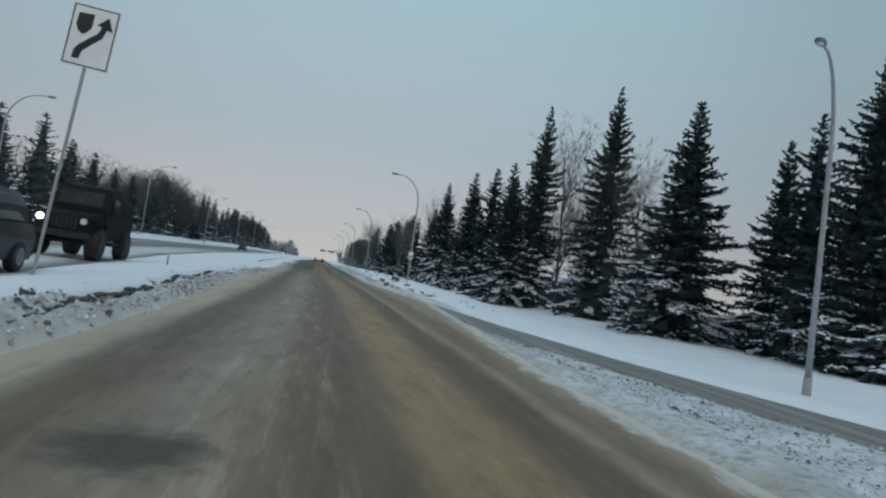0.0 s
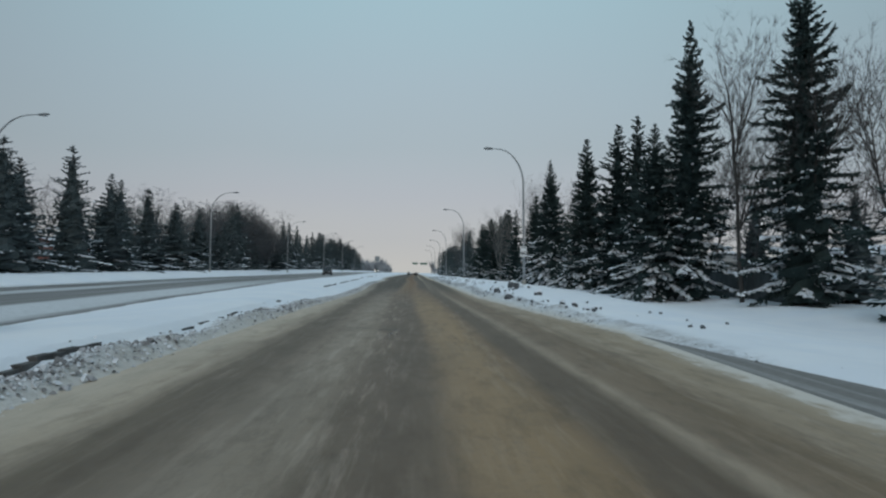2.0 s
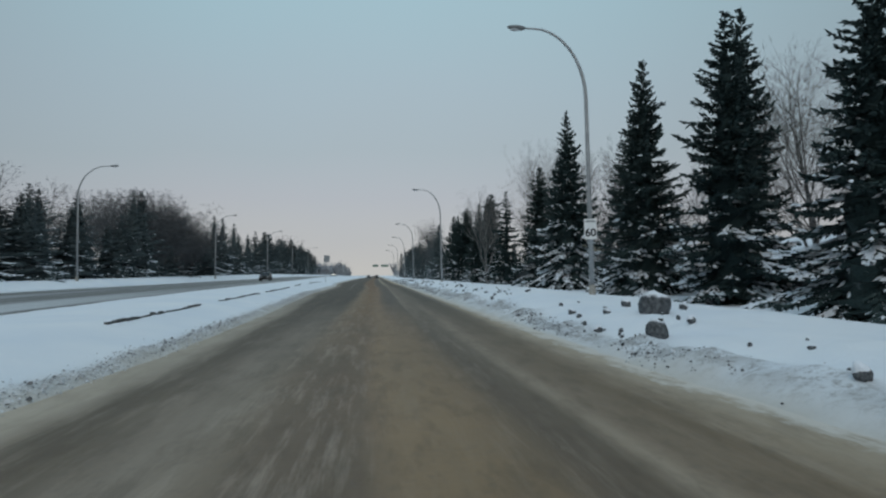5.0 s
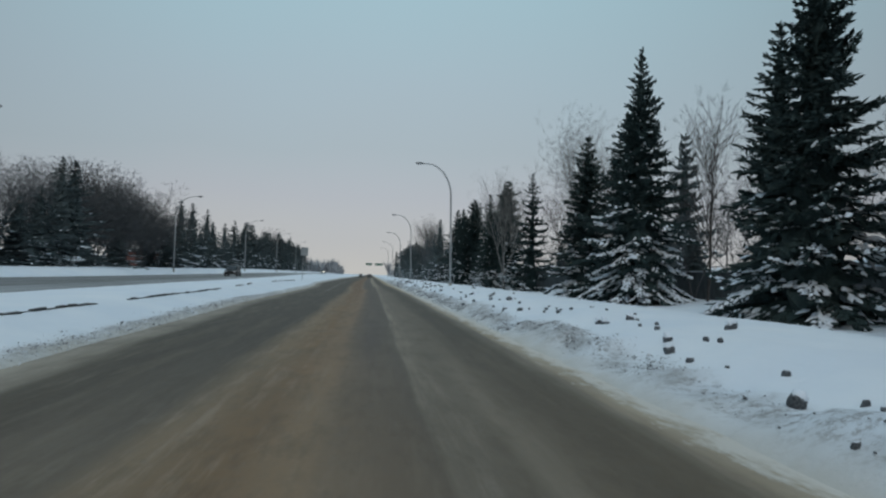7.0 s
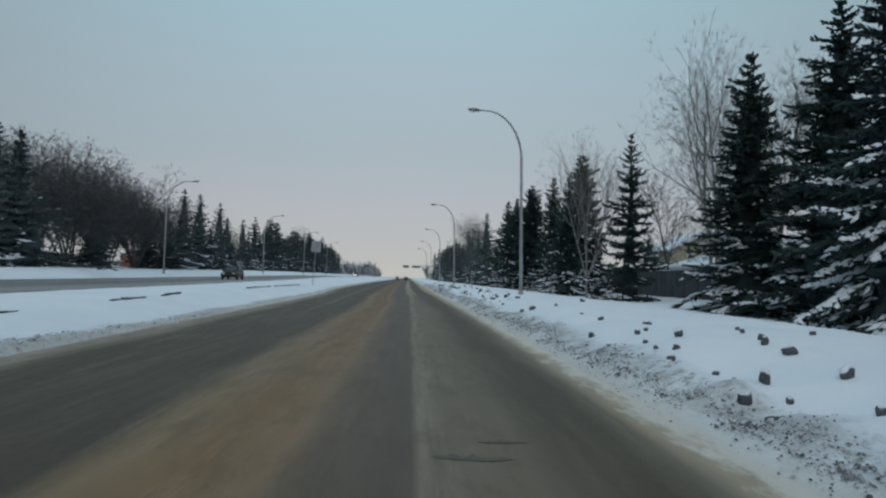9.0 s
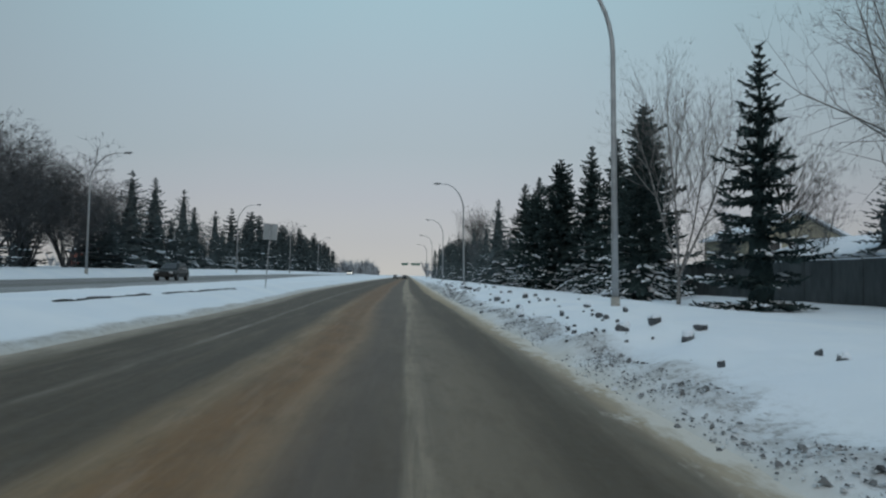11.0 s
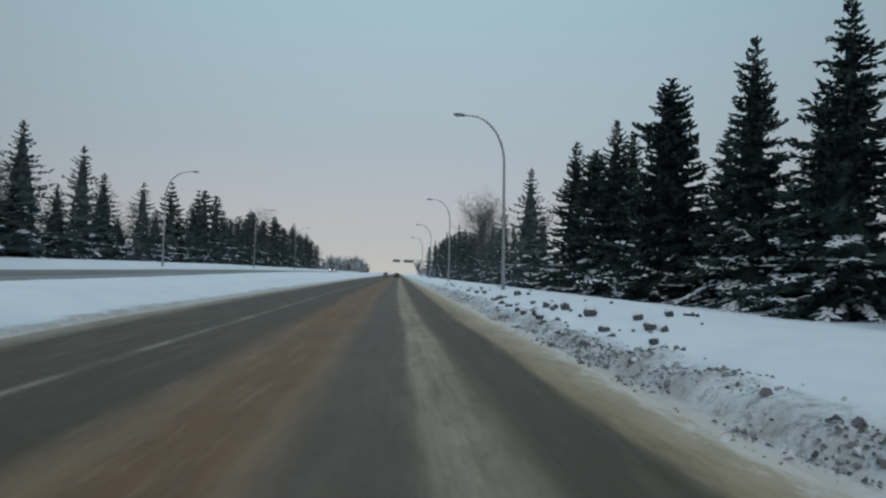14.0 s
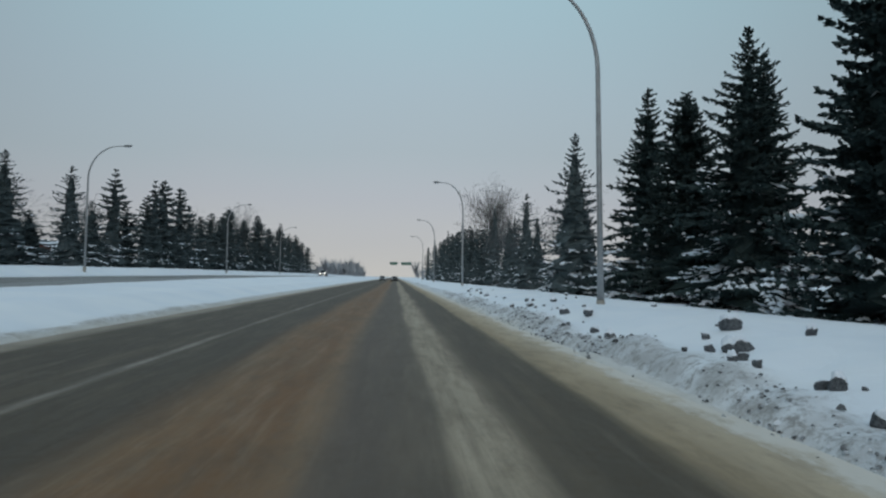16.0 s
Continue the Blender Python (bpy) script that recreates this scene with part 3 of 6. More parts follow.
def land(x, y):
    """Height of the snow at x, y (arrays)."""
    x, y = np.asarray(x, float), np.asarray(y, float)
    le, re = left_edge(y), right_edge(y)
    on, of, oz = onc_near(y), onc_near(y) - onc_wide(y), onc_level(y)
    rl, tl = right_level(y), tree_level(y)
    s = lambda a: np.clip(a, 0, 1) ** 2 * (3 - 2 * np.clip(a, 0, 1))
    # right: berm, verge, tree line, gardens
    d = x - re
    berm = -0.02 + 0.07 * s(d / 0.45) + rl * s(d / np.interp(y, [130, 145], [2.6, 3.6])) + 0.10 * np.exp(-((d - 0.85) / 0.45) ** 2)
    zr = berm + (tl - rl) * s((x - 9) / 9) + 0.30 * s((x - 19) / 4)
    fine = np.exp(-((d - 0.9) / 0.7) ** 2)
    zr = zr + lumps(x, y, 3) * (0.07 + 0.13 * fine + 0.15 * np.exp(-((d - 2.6) / 1.9) ** 2)) * s(d / 0.5)
    # a rut scraped along the foot of the berm
    zr = zr - 0.16 * np.exp(-((d - rut(y)) / 0.12) ** 2) * np.interp(y, [136, 142, 172, 180], [0, 1, 1, 0])
    # left: median
    w = np.maximum(le - on, 1.5)
    q = (le - x) / w
    crest = 0.22 + 0.32 * s((y - 20) / 100)
    zl = -0.02 + 0.06 * s((le - x) / 0.45) + crest * s(q / 0.35) + (oz - crest) * s((q - 0.55) / 0.45)
    dl = le - x
    zl = zl + np.interp(y, [40, 58], [0.11, 0.05]) * np.exp(-((dl - 0.46) / 0.22) ** 2) + lumps(x, y, 5) * (0.03 + np.interp(y, [40, 58], [0.12, 0.06]) * np.exp(-((dl - 0.6) / 0.5) ** 2)) * s(dl / 0.5)
    zl = zl + 0.11 * s((curb_line(y) - x) / 0.14) * (1 - s((curb_line(y) - x - 0.6) / 2.0)) * np.interp(y, [38, 50], [1, 0])
    # left of the other carriageway
    e = of - x
    zf = oz + 0.12 + (0.50 + 0.25 * s((y - 60) / 100)) * s(e / 3.2) + lumps(x, y, 9) * 0.07 * s(e / 2)
    z = np.where(x > re, zr, np.where(x < of, zf, np.where(x < le, zl, 0.0)))
    # under the roads the ground lies lower
    z = np.where((x >= le) & (x <= re), -0.08, z)
    z = np.where((x <= on) & (x >= of), oz - 0.08 + 0.0 * x, z)
    # the slip lane, between low ridges of snow
    zs = slip_level(y)
    gap = np.maximum(np.maximum(slip_near(y) - x, x - slip_far(y)), 0)
    bank = zs - 0.05 + (0.15 + 0.05 * lumps(x, y, 12)) * s(gap / 0.8)
    near_slip = (1 - s((gap - 0.8) / 3.0)) * (y < 36) * (x > re)
    z = z * (1 - near_slip) + bank * near_slip
    return z


def graded(*runs):
    out = [runs[0][0]]
    for a, b, step in runs:
        k = max(1, round((b - a) / step))
        out += [a + (b - a) * (j + 1) / k for j in range(k)]
    return np.array(out)


def sheet(name, xs_fn, ys, mat, zfun, masks=None, label="", category="", kind="structure"):
    """A sheet of quads; xs_fn(y) gives the row's x values."""
    rows = np.array([xs_fn(y) for y in ys])
    yy = np.repeat(np.array(ys)[:, None], rows.shape[1], 1)
    zz = zfun(rows, yy)
    v = np.stack([rows, yy, zz], -1).reshape(-1, 3)
    nx = rows.shape[1]
    a = (np.arange(len(ys) - 1)[:, None] * nx + np.arange(nx - 1)).ravel()
    f = np.stack([a, a + 1, a + nx + 1, a + nx], -1)
    me = bpy.data.meshes.new(name)
    me.from_pydata(v.tolist(), [], f.tolist())
    me.update()
    me.polygons.foreach_set("use_smooth", np.ones(len(f), bool))
    for key, fun in (masks or {}).items():
        at = me.attributes.new(key, "FLOAT", "POINT")
        at.data.foreach_set("value", fun(rows, yy).ravel().astype(np.float32))
    me.materials.append(mat)
    return tagged(new(name, me), label, category, "", kind)


YS = graded((-80, -10, 6), (-10, 4, 0.8), (4, 215, 0.3), (215, 300, 1.5), (300, 420, 6), (420, 1000, 40), (1000, 3000, 250))


def ground_row(y):
    le, re, on = float(left_edge(y)), float(right_edge(y)), float(onc_near(y))
    of = on - onc_wide(y)
    w = max(le - on, 1.5)
    left = np.concatenate([[-3000, -900, -300, -150, -90, -60, -48], of - np.array([18, 14, 11, 9, 7, 5.5, 4, 3, 2, 1.2, 0.6, 0.25, 0.02]), [of + 0.02, on - 0.02]])
    med = on + 0.02 + (w - 0.04) * np.concatenate([np.linspace(0, 0.55, 9), np.linspace(0.6, 1, 21)])
    if w * 0.4 > 2.6:
        med = np.concatenate([np.linspace(on + 0.02, le - 2.8, 10), np.linspace(le - 2.6, le - 1.2, 6), np.linspace(le - 1.1, le - 0.02, 14)])
    right = np.concatenate([[le + 0.02, re - 0.02], re + 0.02 + graded((0, 1.04, 0.08), (1.04, 2.6, 0.16), (2.6, 6.0, 0.34)), re + 6.0 + (12 - re - 6.0) * np.array([0.12, 0.3, 0.5, 0.75]), [12, 12.7, 13.5, 14.2, 15, 16, 17, 18, 19, 21, 23, 26, 30, 40, 60, 100, 200, 600, 3000]])
    return np.concatenate([left, med[:30], right])


def grit_mask(x, y):
    dr, dl = x - right_edge(y), left_edge(y) - x
    ridge = 0.85 * ((dr > 0.1) & (x < slip_near(y) - 0.1) & (y < 30))
    ridge = ridge + 0.9 * np.exp(-((dr - rut(y)) / 0.14) ** 2) * np.interp(y, [136, 142, 172, 180], [0, 1, 1, 0])
    return np.clip(ridge + 1.1 * np.exp(-((dr - 0.75) / 0.34) ** 2) * (dr > 0) + 1.1 * np.exp(-((dl - 0.46) / 0.24) ** 2) * (dl > 0), 0, 1)


def sand_mask(x, y):
    dr, dl = x - right_edge(y), left_edge(y) - x
    return np.clip(np.where(dr > -0.1, 0.85 * np.exp(-(np.maximum(dr, 0) / 0.42) ** 2), 0) + np.where((dl > -0.1) & (x > onc_near(y)), 0.85 * np.exp(-(np.maximum(dl, 0) / 0.48) ** 2), 0), 0, 1) * 0.95


sheet("ground", ground_row, YS, M_SNOW, land, {"grit": grit_mask, "sand": sand_mask}, "snow-covered verges, median and gardens along the road", "snow")
RY = graded((-80, 220, 1.2), (220, 420, 5), (420, 3000, 120))
sheet("road", lambda y: np.linspace(left_edge(y) - 0.25, right_edge(y) + 0.25, 30), RY, M_ROAD, lambda x, y: 0.02 + 0 * x, {"left_d": lambda x, y: x - left_edge(y), "right_d": lambda x, y: right_edge(y) - x}, "asphalt road streaked with brown sand and salt", "road")
sheet("road", lambda y: np.linspace(onc_near(y) - onc_wide(y) - 0.2, onc_near(y) + 0.2, 20), RY, M_SIDE, lambda x, y: onc_level(y) + 0.02 + 0 * x, {"across": lambda x, y: onc_near(y) - x}, "slushy oncoming carriageway beyond the median", "road")
SY = graded((-80, 36, 1.0))
sheet("road", lambda y: np.linspace(slip_near(y) - 0.3, slip_far(y) + 0.3, 8), SY, M_SLIP, lambda x, y: slip_level(y) + 0 * x, None, "narrow slip lane joining from beside the verge", "road")


def ground_at(x, y):
    return float(land(np.array([float(x)]), np.array([float(y)]))[0])


# ---- street lamps ----
def street_lamp(height=11.75, arm=3.1):
    """A davit pole: a straight tapered shaft, bent over in one sweep, with a cobra head. Built at the origin, the arm towards -x."""
    lamp = thing("street_lamp", "tall grey galvanised davit street lamp standing in snow", "street lamp", "street lamps along the road")
    bend0 = height - 3.2
    pts, rad = [(0, 0, 0.5), (0, 0, bend0 * 0.5), (0, 0, bend0)], [0.115, 0.095, 0.08]
    for k in range(1, 11):
        a = k / 10 * math.pi / 2
        pts.append((-(arm - 0.4) * (1 - math.cos(a)), 0, bend0 + 3.0 * math.sin(a)))
        rad.append(0.08 - 0.035 * k / 10)
    pts.append((-arm, 0, height - 0.18))
    rad.append(0.042)
    part("pole", tube(pts, rad, 10), M_STEEL, lamp, smooth=True)
    part("base_cover", cylinder(0.16, 0.75, (0, 0, 0.2), sides=12, r2=0.145), M_BASE, lamp, "stained concrete-coloured pole base")
    hd = bmesh.new()
    bmesh.ops.create_uvsphere(hd, u_segments=14, v_segments=8, radius=1)
    bmesh.ops.transform(hd, matrix=pose(-arm - 0.32, 0, height - 0.16, 0, 4, 0) @ Matrix.Diagonal((0.42, 0.17, 0.105, 1)), verts=hd.verts)
    part("lamp_head", hd, M_STEELDARK, lamp, smooth=True)
    ln = bmesh.new()
    bmesh.ops.create_uvsphere(ln, u_segments=12, v_segments=6, radius=1)
    bmesh.ops.transform(ln, matrix=pose(-arm - 0.40, 0, height - 0.235, 0, 0, 0) @ Matrix.Diagonal((0.23, 0.12, 0.07, 1)), verts=ln.verts)
    part("lens", ln, M_LAMPLENS, lamp, smooth=True)
    return lamp


near_lamp, far_lamp = street_lamp(11.75, 2.6), street_lamp(11.75, 3.1)
for x, y, sunk, lean, turn in ((9.55, 74.4, 0.15, -1.1, 0), (8.35, 128.6, 0.30, -1.1, 0), (7.85, 182.3, 0.45, -1.2, 2), (8.1, 233.6, 0.25, -0.3, -2), (7.85, 285, 0.15, 0, 3), (7.85, 337, 0.15, 0, 0), (17.45, 21.6, -0.1, -7.5, 40)):
    copy_thing(near_lamp, pose(x, y, ground_at(x, y) - sunk, 0, lean, turn))
for x, y in ((-29.6, 67), (-29.0, 116.8), (-28.3, 172), (-27, 222.5), (-27, 274), (-27, 326)):
    copy_thing(far_lamp, pose(x, y, ground_at(x, y) - 0.15, 0, 0, 180 + random.uniform(-3, 3)))
for lamp in (near_lamp, far_lamp):
    for o in (*lamp.children, lamp):
        bpy.data.objects.remove(o)


# ---- trees ----
def spruce_data(seed, H, R, spacing, detail, snow, shape=0.9, droop=0.25, sway=0.0, tuft=1.0, gaps=0.10, core=0.42, lift=1.0, fluff=1.0):
    """Numbers for one spruce: verts and faces of its crown and of the snow on it. Each bough is an axis with plumes of needles on either side, above and below it."""
    rng = np.random.RandomState(seed)
    green, white = ([], [], [0]), ([], [], [0])
    UP = np.array([0, 0, 1.0])
    phase = rng.uniform(0, 6.28, 8)

    def plumes(store, p, d, length, width, normal, ridge):
        """Little roofs: base, two eaves, a ridge and a tip each."""
        n_ = len(p)
        if not n_:
            return
        d = d / (np.linalg.norm(d, axis=1, keepdims=True) + 1e-9)
        side = np.cross(d, normal)
        side /= np.linalg.norm(side, axis=1, keepdims=True) + 1e-9
        up = np.cross(side, d)
        L, W = length[:, None], width[:, None]
        mid = p + d * L * rng.uniform(0.35, 0.55, (n_, 1))
        e0 = mid + side * W * rng.uniform(0.35, 0.65, (n_, 1)) - up * W * 0.25
        e1 = mid - side * W * rng.uniform(0.35, 0.65, (n_, 1)) - up * W * 0.25
        v = np.stack([p, e0, mid + up * W * ridge, e1, p + d * L], 1).reshape(-1, 3)
        k = store[2][0] + 5 * np.arange(n_)[:, None, None]
        store[0].append(v)
        store[1].append((np.array([(0, 1, 2), (0, 2, 3), (1, 4, 2), (2, 4, 3)])[None] + k).reshape(-1, 3))
        store[2][0] += 5 * n_

    def bough(start, out, long, rise, fine, q, load):
        across = np.array([-out[1], out[0], 0.0])
        step = 0.175 / detail * (0.55 + 0.45 * fine)
        n_ = max(3, int(long / step))
        u = (np.arange(n_) + rng.uniform(0.2, 0.8)) / n_
        turn_up, belly = rng.uniform(0.04, 0.26) * min(1, 0.35 + 1.3 * q), rng.uniform(-0.10, 0.06) * (1 - q)
        veer = rng.uniform(-0.14, 0.14)
        axis = start + np.outer(u, out) * long + np.outer(u * u * veer, across) * long + np.outer(rise * u - belly * np.sin(np.pi * u) + turn_up * u ** 3, UP) * long
        fan = np.minimum(0.16 + 0.30 * long, 0.95) * np.clip(1.25 - u, 0.2, 1) * np.clip(0.4 + 1.8 * u, 0, 1)
        fat = (0.085 + 0.078 * fine) * tuft * fluff / math.sqrt(detail)
        slope = rise + 3 * turn_up * u ** 2
        ahead = out[None] + np.outer(slope, UP)
        for sg in (-1, 1):
            open_ = rng.uniform(0.45, 1.0, (n_, 1))
            d = ahead * (1.15 - 0.5 * open_) + sg * across[None] * open_ + np.outer(rng.uniform(-0.38, 0.14, n_), UP)
            L = (fan * rng.uniform(0.55, 1.2, n_) + 0.10) * tuft * min(1.0, 0.25 + 0.9 * fine)
            W = fat * rng.uniform(0.75, 1.35, n_)
            nrm = UP[None] + 0.35 * rng.randn(n_, 3)
            plumes(green, axis, d, L, W, nrm, 0.28)
            if load:
                m = (rng.rand(n_) < load * np.clip(0.45 + 0.9 * u, 0, 1)) & (u > 0.20)
                nm = int(m.sum())
                if nm:
                    f = rng.uniform(0.05, 0.35, (nm, 1))
                    plumes(white, axis[m] + d[m] * L[m, None] * f + UP * 0.05, d[m], L[m] * rng.uniform(0.50, 0.95, nm), W[m] * rng.uniform(0.8, 1.7, nm), UP[None] + 0.15 * rng.randn(nm, 3), 0.34)
        # above: plumes along the axis; below: hanging twigs
        d = ahead + 0.25 * rng.randn(n_, 3) + np.outer(rng.uniform(0.0, 0.35, n_), UP)
        plumes(green, axis, d, rng.uniform(0.30, 0.52, n_) * (0.15 + 0.85 * fine) * tuft / math.sqrt(detail), fat * rng.uniform(0.8, 1.3, n_), UP[None] + 0.4 * rng.randn(n_, 3), 0.35)
        d = 0.5 * ahead + 0.45 * rng.randn(n_, 3) - np.outer(rng.uniform(0.5, 1.1, n_), UP)
        plumes(green, axis, d, rng.uniform(0.20, 0.46, n_) * (0.15 + 0.85 * fine) * tuft, fat * rng.uniform(0.7, 1.2, n_), out[None] + 0.5 * rng.randn(n_, 3), 0.2)
        if load:
            m = (rng.rand(n_) < 0.9 * load) & (u > 0.3)
            nm = int(m.sum())
            if nm:
                plumes(white, axis[m] + UP * 0.07, ahead[m], rng.uniform(0.22, 0.46, nm), rng.uniform(0.11, 0.22, nm) * (0.5 + 0.5 * fine), UP[None] + 0.12 * rng.randn(nm, 3), 0.42)
            if load > 0.45 and q < 0.36 and long > 1.0:
                # pads of snow draped over the end of the bough
                k = rng.randint(3, 8)
                c = rng.randint(n_ // 3, n_, k)
                d = ahead[c] * rng.uniform(0.5, 1, (k, 1)) + across[None] * rng.uniform(-0.9, 0.9, (k, 1)) - UP * 0.12
                plumes(white, axis[c] - d * 0.2 + UP * 0.10, d, rng.uniform(0.28, 0.68, k) * (0.75 + 0.25 * snow), rng.uniform(0.16, 0.36, k) * (0.65 + 0.35 * snow), UP[None] + 0.1 * rng.randn(k, 3), 0.26)

    z = 0.012 * H + 0.22
    while z < H - 0.10:
        q = z / H
        reach = R * (1 - q) ** shape * (1 - 0.25 * max(0, 0.07 - q) / 0.07) + 0.06
        fine = min(1.0, 0.16 + reach / 1.7)
        count = max(4, int(round(4.6 + 4.9 * min(1, reach / 2.5))))
        turn = rng.uniform(0, 6.28)
        whorl = rng.uniform(0.86, 1.12)
        for b in range(count):
            a = turn + 6.283 * b / count + rng.uniform(-0.35, 0.35)
            lobe = 1 + 0.16 * math.sin(2 * a + phase[0] + 6 * q) + 0.13 * math.sin(3 * a + phase[1] - 11 * q) + 0.10 * math.sin(a + phase[2] + 23 * q)
            long = reach * whorl * lobe * rng.uniform(0.74, 1.10)
            if rng.rand() < gaps:
                long *= rng.uniform(0.45, 0.7)
            elif rng.rand() < 0.14:
                long *= rng.uniform(1.12, 1.30)
            rise = 0.75 * max(0, q - 0.45) ** 1.2 * lift - 0.02 - droop * (1 - q) ** 2.2 + rng.uniform(-0.13, 0.13)
            out = np.array([math.cos(a), math.sin(a), 0.0])
            start = np.array([sway * q * q, 0, z + rng.uniform(-0.14, 0.14)])
            patch = 0.5 + 0.5 * math.sin(2 * a + phase[3] + 8 * q) * math.sin(17 * q + phase[4])
            load = snow * (2.6 * max(0, 0.40 - q) / 0.40 + 0.9 * max(0, 0.80 - q) * (patch > 0.46)) * rng.choice((0.08, 0.6, 1.3), p=(0.42, 0.30, 0.28))
            bough(start, out, long, rise, fine, q, min(load, 1.0))
        z += spacing * rng.uniform(0.75, 1.25) * (0.50 + 0.70 * (1 - q))
    # the dense dark inside of the crown, ragged
    rings, sides = int(H * 2.2), 9
    shell = []
    for r_ in range(rings + 1):
        q = 0.02 + 0.84 * r_ / rings
        reach = R * (1 - q) ** shape * core * (1.0 - 0.40 * q)
        for j in range(sides):
            a = 6.283 * (j + 0.5 * (r_ % 2)) / sides + rng.uniform(-0.2, 0.2)
            rr = reach * rng.uniform(0.45, 1.25)
            shell.append((sway * q * q + rr * math.cos(a), rr * math.sin(a), q * H + rng.uniform(-0.25, 0.25)))
    quads = []
    for r_ in range(rings):
        for j in range(sides):
            a0, a1 = r_ * sides + j, r_ * sides + (j + 1) % sides
            quads += [(a0, a1, a1 + sides), (a0, a1 + sides, a0 + sides)]
    green[1].append(np.array(quads) + green[2][0])
    green[0].append(np.array(shell))
    green[2][0] += len(shell)
    n_ = 9
    plumes(green, np.tile((sway, 0, H - 0.75), (n_, 1)) + np.outer(np.linspace(0, 0.45, n_), UP), np.array([[0, 0, 1.0]]) + rng.uniform(-0.35, 0.35, (n_, 3)) * (1, 1, 0), rng.uniform(0.22, 0.36, n_), np.full(n_, 0.09), rng.randn(n_, 3), 0.3)
    out = []
    for store in (green, white):
        out += [np.concatenate(store[0]).tolist(), np.concatenate(store[1]).tolist()] if store[0] else [[], []]
    return out


TREES = {}


def make_spruce(key, *args, label, **kw):
    H = args[1]
    cv, cf, sv, sf = spruce_data(*args, **kw)
    tree = thing("spruce_tree", label, "tree", "spruces lining the road")
    tree.location = (0, -400, 0)
    part("trunk", tube([(0, 0, -0.4), (0, 0, 0.3), (0.01 * H * 0.3, 0, H * 0.5), (kw.get("sway", 0) * 0.9, 0, H * 0.95)], [0.0125 * H, 0.0105 * H, 0.006 * H, 0.015], 8), M_BARK, tree, smooth=True)
    mesh_object("crown", cv, cf, M_HAZED if key in "ghilmn" else M_NEEDLE, tree)["kind"] = "stuff"
    if sv:
        mesh_object("snow", sv, sf, M_TREESNOW, tree, "clumps of snow lying on the branches", smooth=True)["kind"] = "stuff"
    TREES[key] = (tree, H, args[2])
    return tree


SNOWY = "dark green spruce with snow on its lower branches"
make_spruce("a", 11, 15.0, 3.6, 0.56, 1.0, 0.36, label=SNOWY, droop=0.48)
make_spruce("b", 12, 15.0, 3.1, 0.56, 1.0, 0.32, label=SNOWY, shape=0.85, droop=0.42)
make_spruce("c", 13, 15.0, 4.2, 0.56, 1.0, 0.85, label="broad dark spruce heavily loaded with snow", droop=0.72, shape=0.95)
make_spruce("d", 14, 18.0, 3.8, 0.60, 1.0, 0.38, label="tall slender dark spruce dusted with snow", shape=0.82, droop=0.32, gaps=0.2)
make_spruce("e", 15, 14.0, 3.2, 0.85, 1.0, 0.24, label="open-branched spruce with gaps between its boughs", droop=0.10, gaps=0.25, core=0.20)
make_spruce("f", 16, 14.0, 3.6, 0.44, 1.0, 0.14, label="broad dense dark conifer with little snow", shape=0.64, droop=0.12, tuft=0.80, lift=0.5, core=0.5, fluff=1.7)
make_spruce("j", 17, 15.0, 3.3, 0.60, 1.0, 0.28, label="dark spruce with a little snow on its boughs", shape=0.88, droop=0.38, gaps=0.16)
make_spruce("p", 19, 14.0, 3.3, 0.70, 1.0, 0.14, label="tall open-branched dark pine with gaps between boughs", shape=0.60, droop=0.10, tuft=0.95, gaps=0.25, core=0.30, lift=0.5, fluff=1.4)
make_spruce("k", 18, 9.0, 2.0, 0.50, 0.9, 0.55, label="narrow drooping spruce with snow on its lowest boughs", shape=0.55, droop=0.85)
make_spruce("g", 21, 14.0, 3.4, 0.80, 0.50, 0.34, label="dark spruce paled for haze in the row across the road", shape=0.95, droop=0.40, tuft=0.82, core=0.58)
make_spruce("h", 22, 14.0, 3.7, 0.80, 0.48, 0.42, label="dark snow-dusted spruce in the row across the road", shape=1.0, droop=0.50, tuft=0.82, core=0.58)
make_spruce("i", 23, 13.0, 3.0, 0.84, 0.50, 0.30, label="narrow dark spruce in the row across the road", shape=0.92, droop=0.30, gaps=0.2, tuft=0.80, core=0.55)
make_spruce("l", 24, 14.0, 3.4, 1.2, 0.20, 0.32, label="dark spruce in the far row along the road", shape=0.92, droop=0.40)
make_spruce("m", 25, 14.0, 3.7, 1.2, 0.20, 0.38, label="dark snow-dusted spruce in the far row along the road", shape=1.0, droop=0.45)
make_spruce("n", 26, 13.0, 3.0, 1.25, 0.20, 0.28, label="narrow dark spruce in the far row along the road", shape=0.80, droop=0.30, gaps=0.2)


def plant(key, x, y, top, width=2.6, turn=None, z=None):
    tree, H, R = TREES[key]
    g = ground_at(x, y) if z is None else z
    k = (top - g) / H
    w = 1.42 * width / R
    m = pose(x, y, g - 0.05, 0, 0, random.uniform(0, 360) if turn is None else turn) @ Matrix.Diagonal((w, w, k, 1))
    return copy_thing(tree, m)


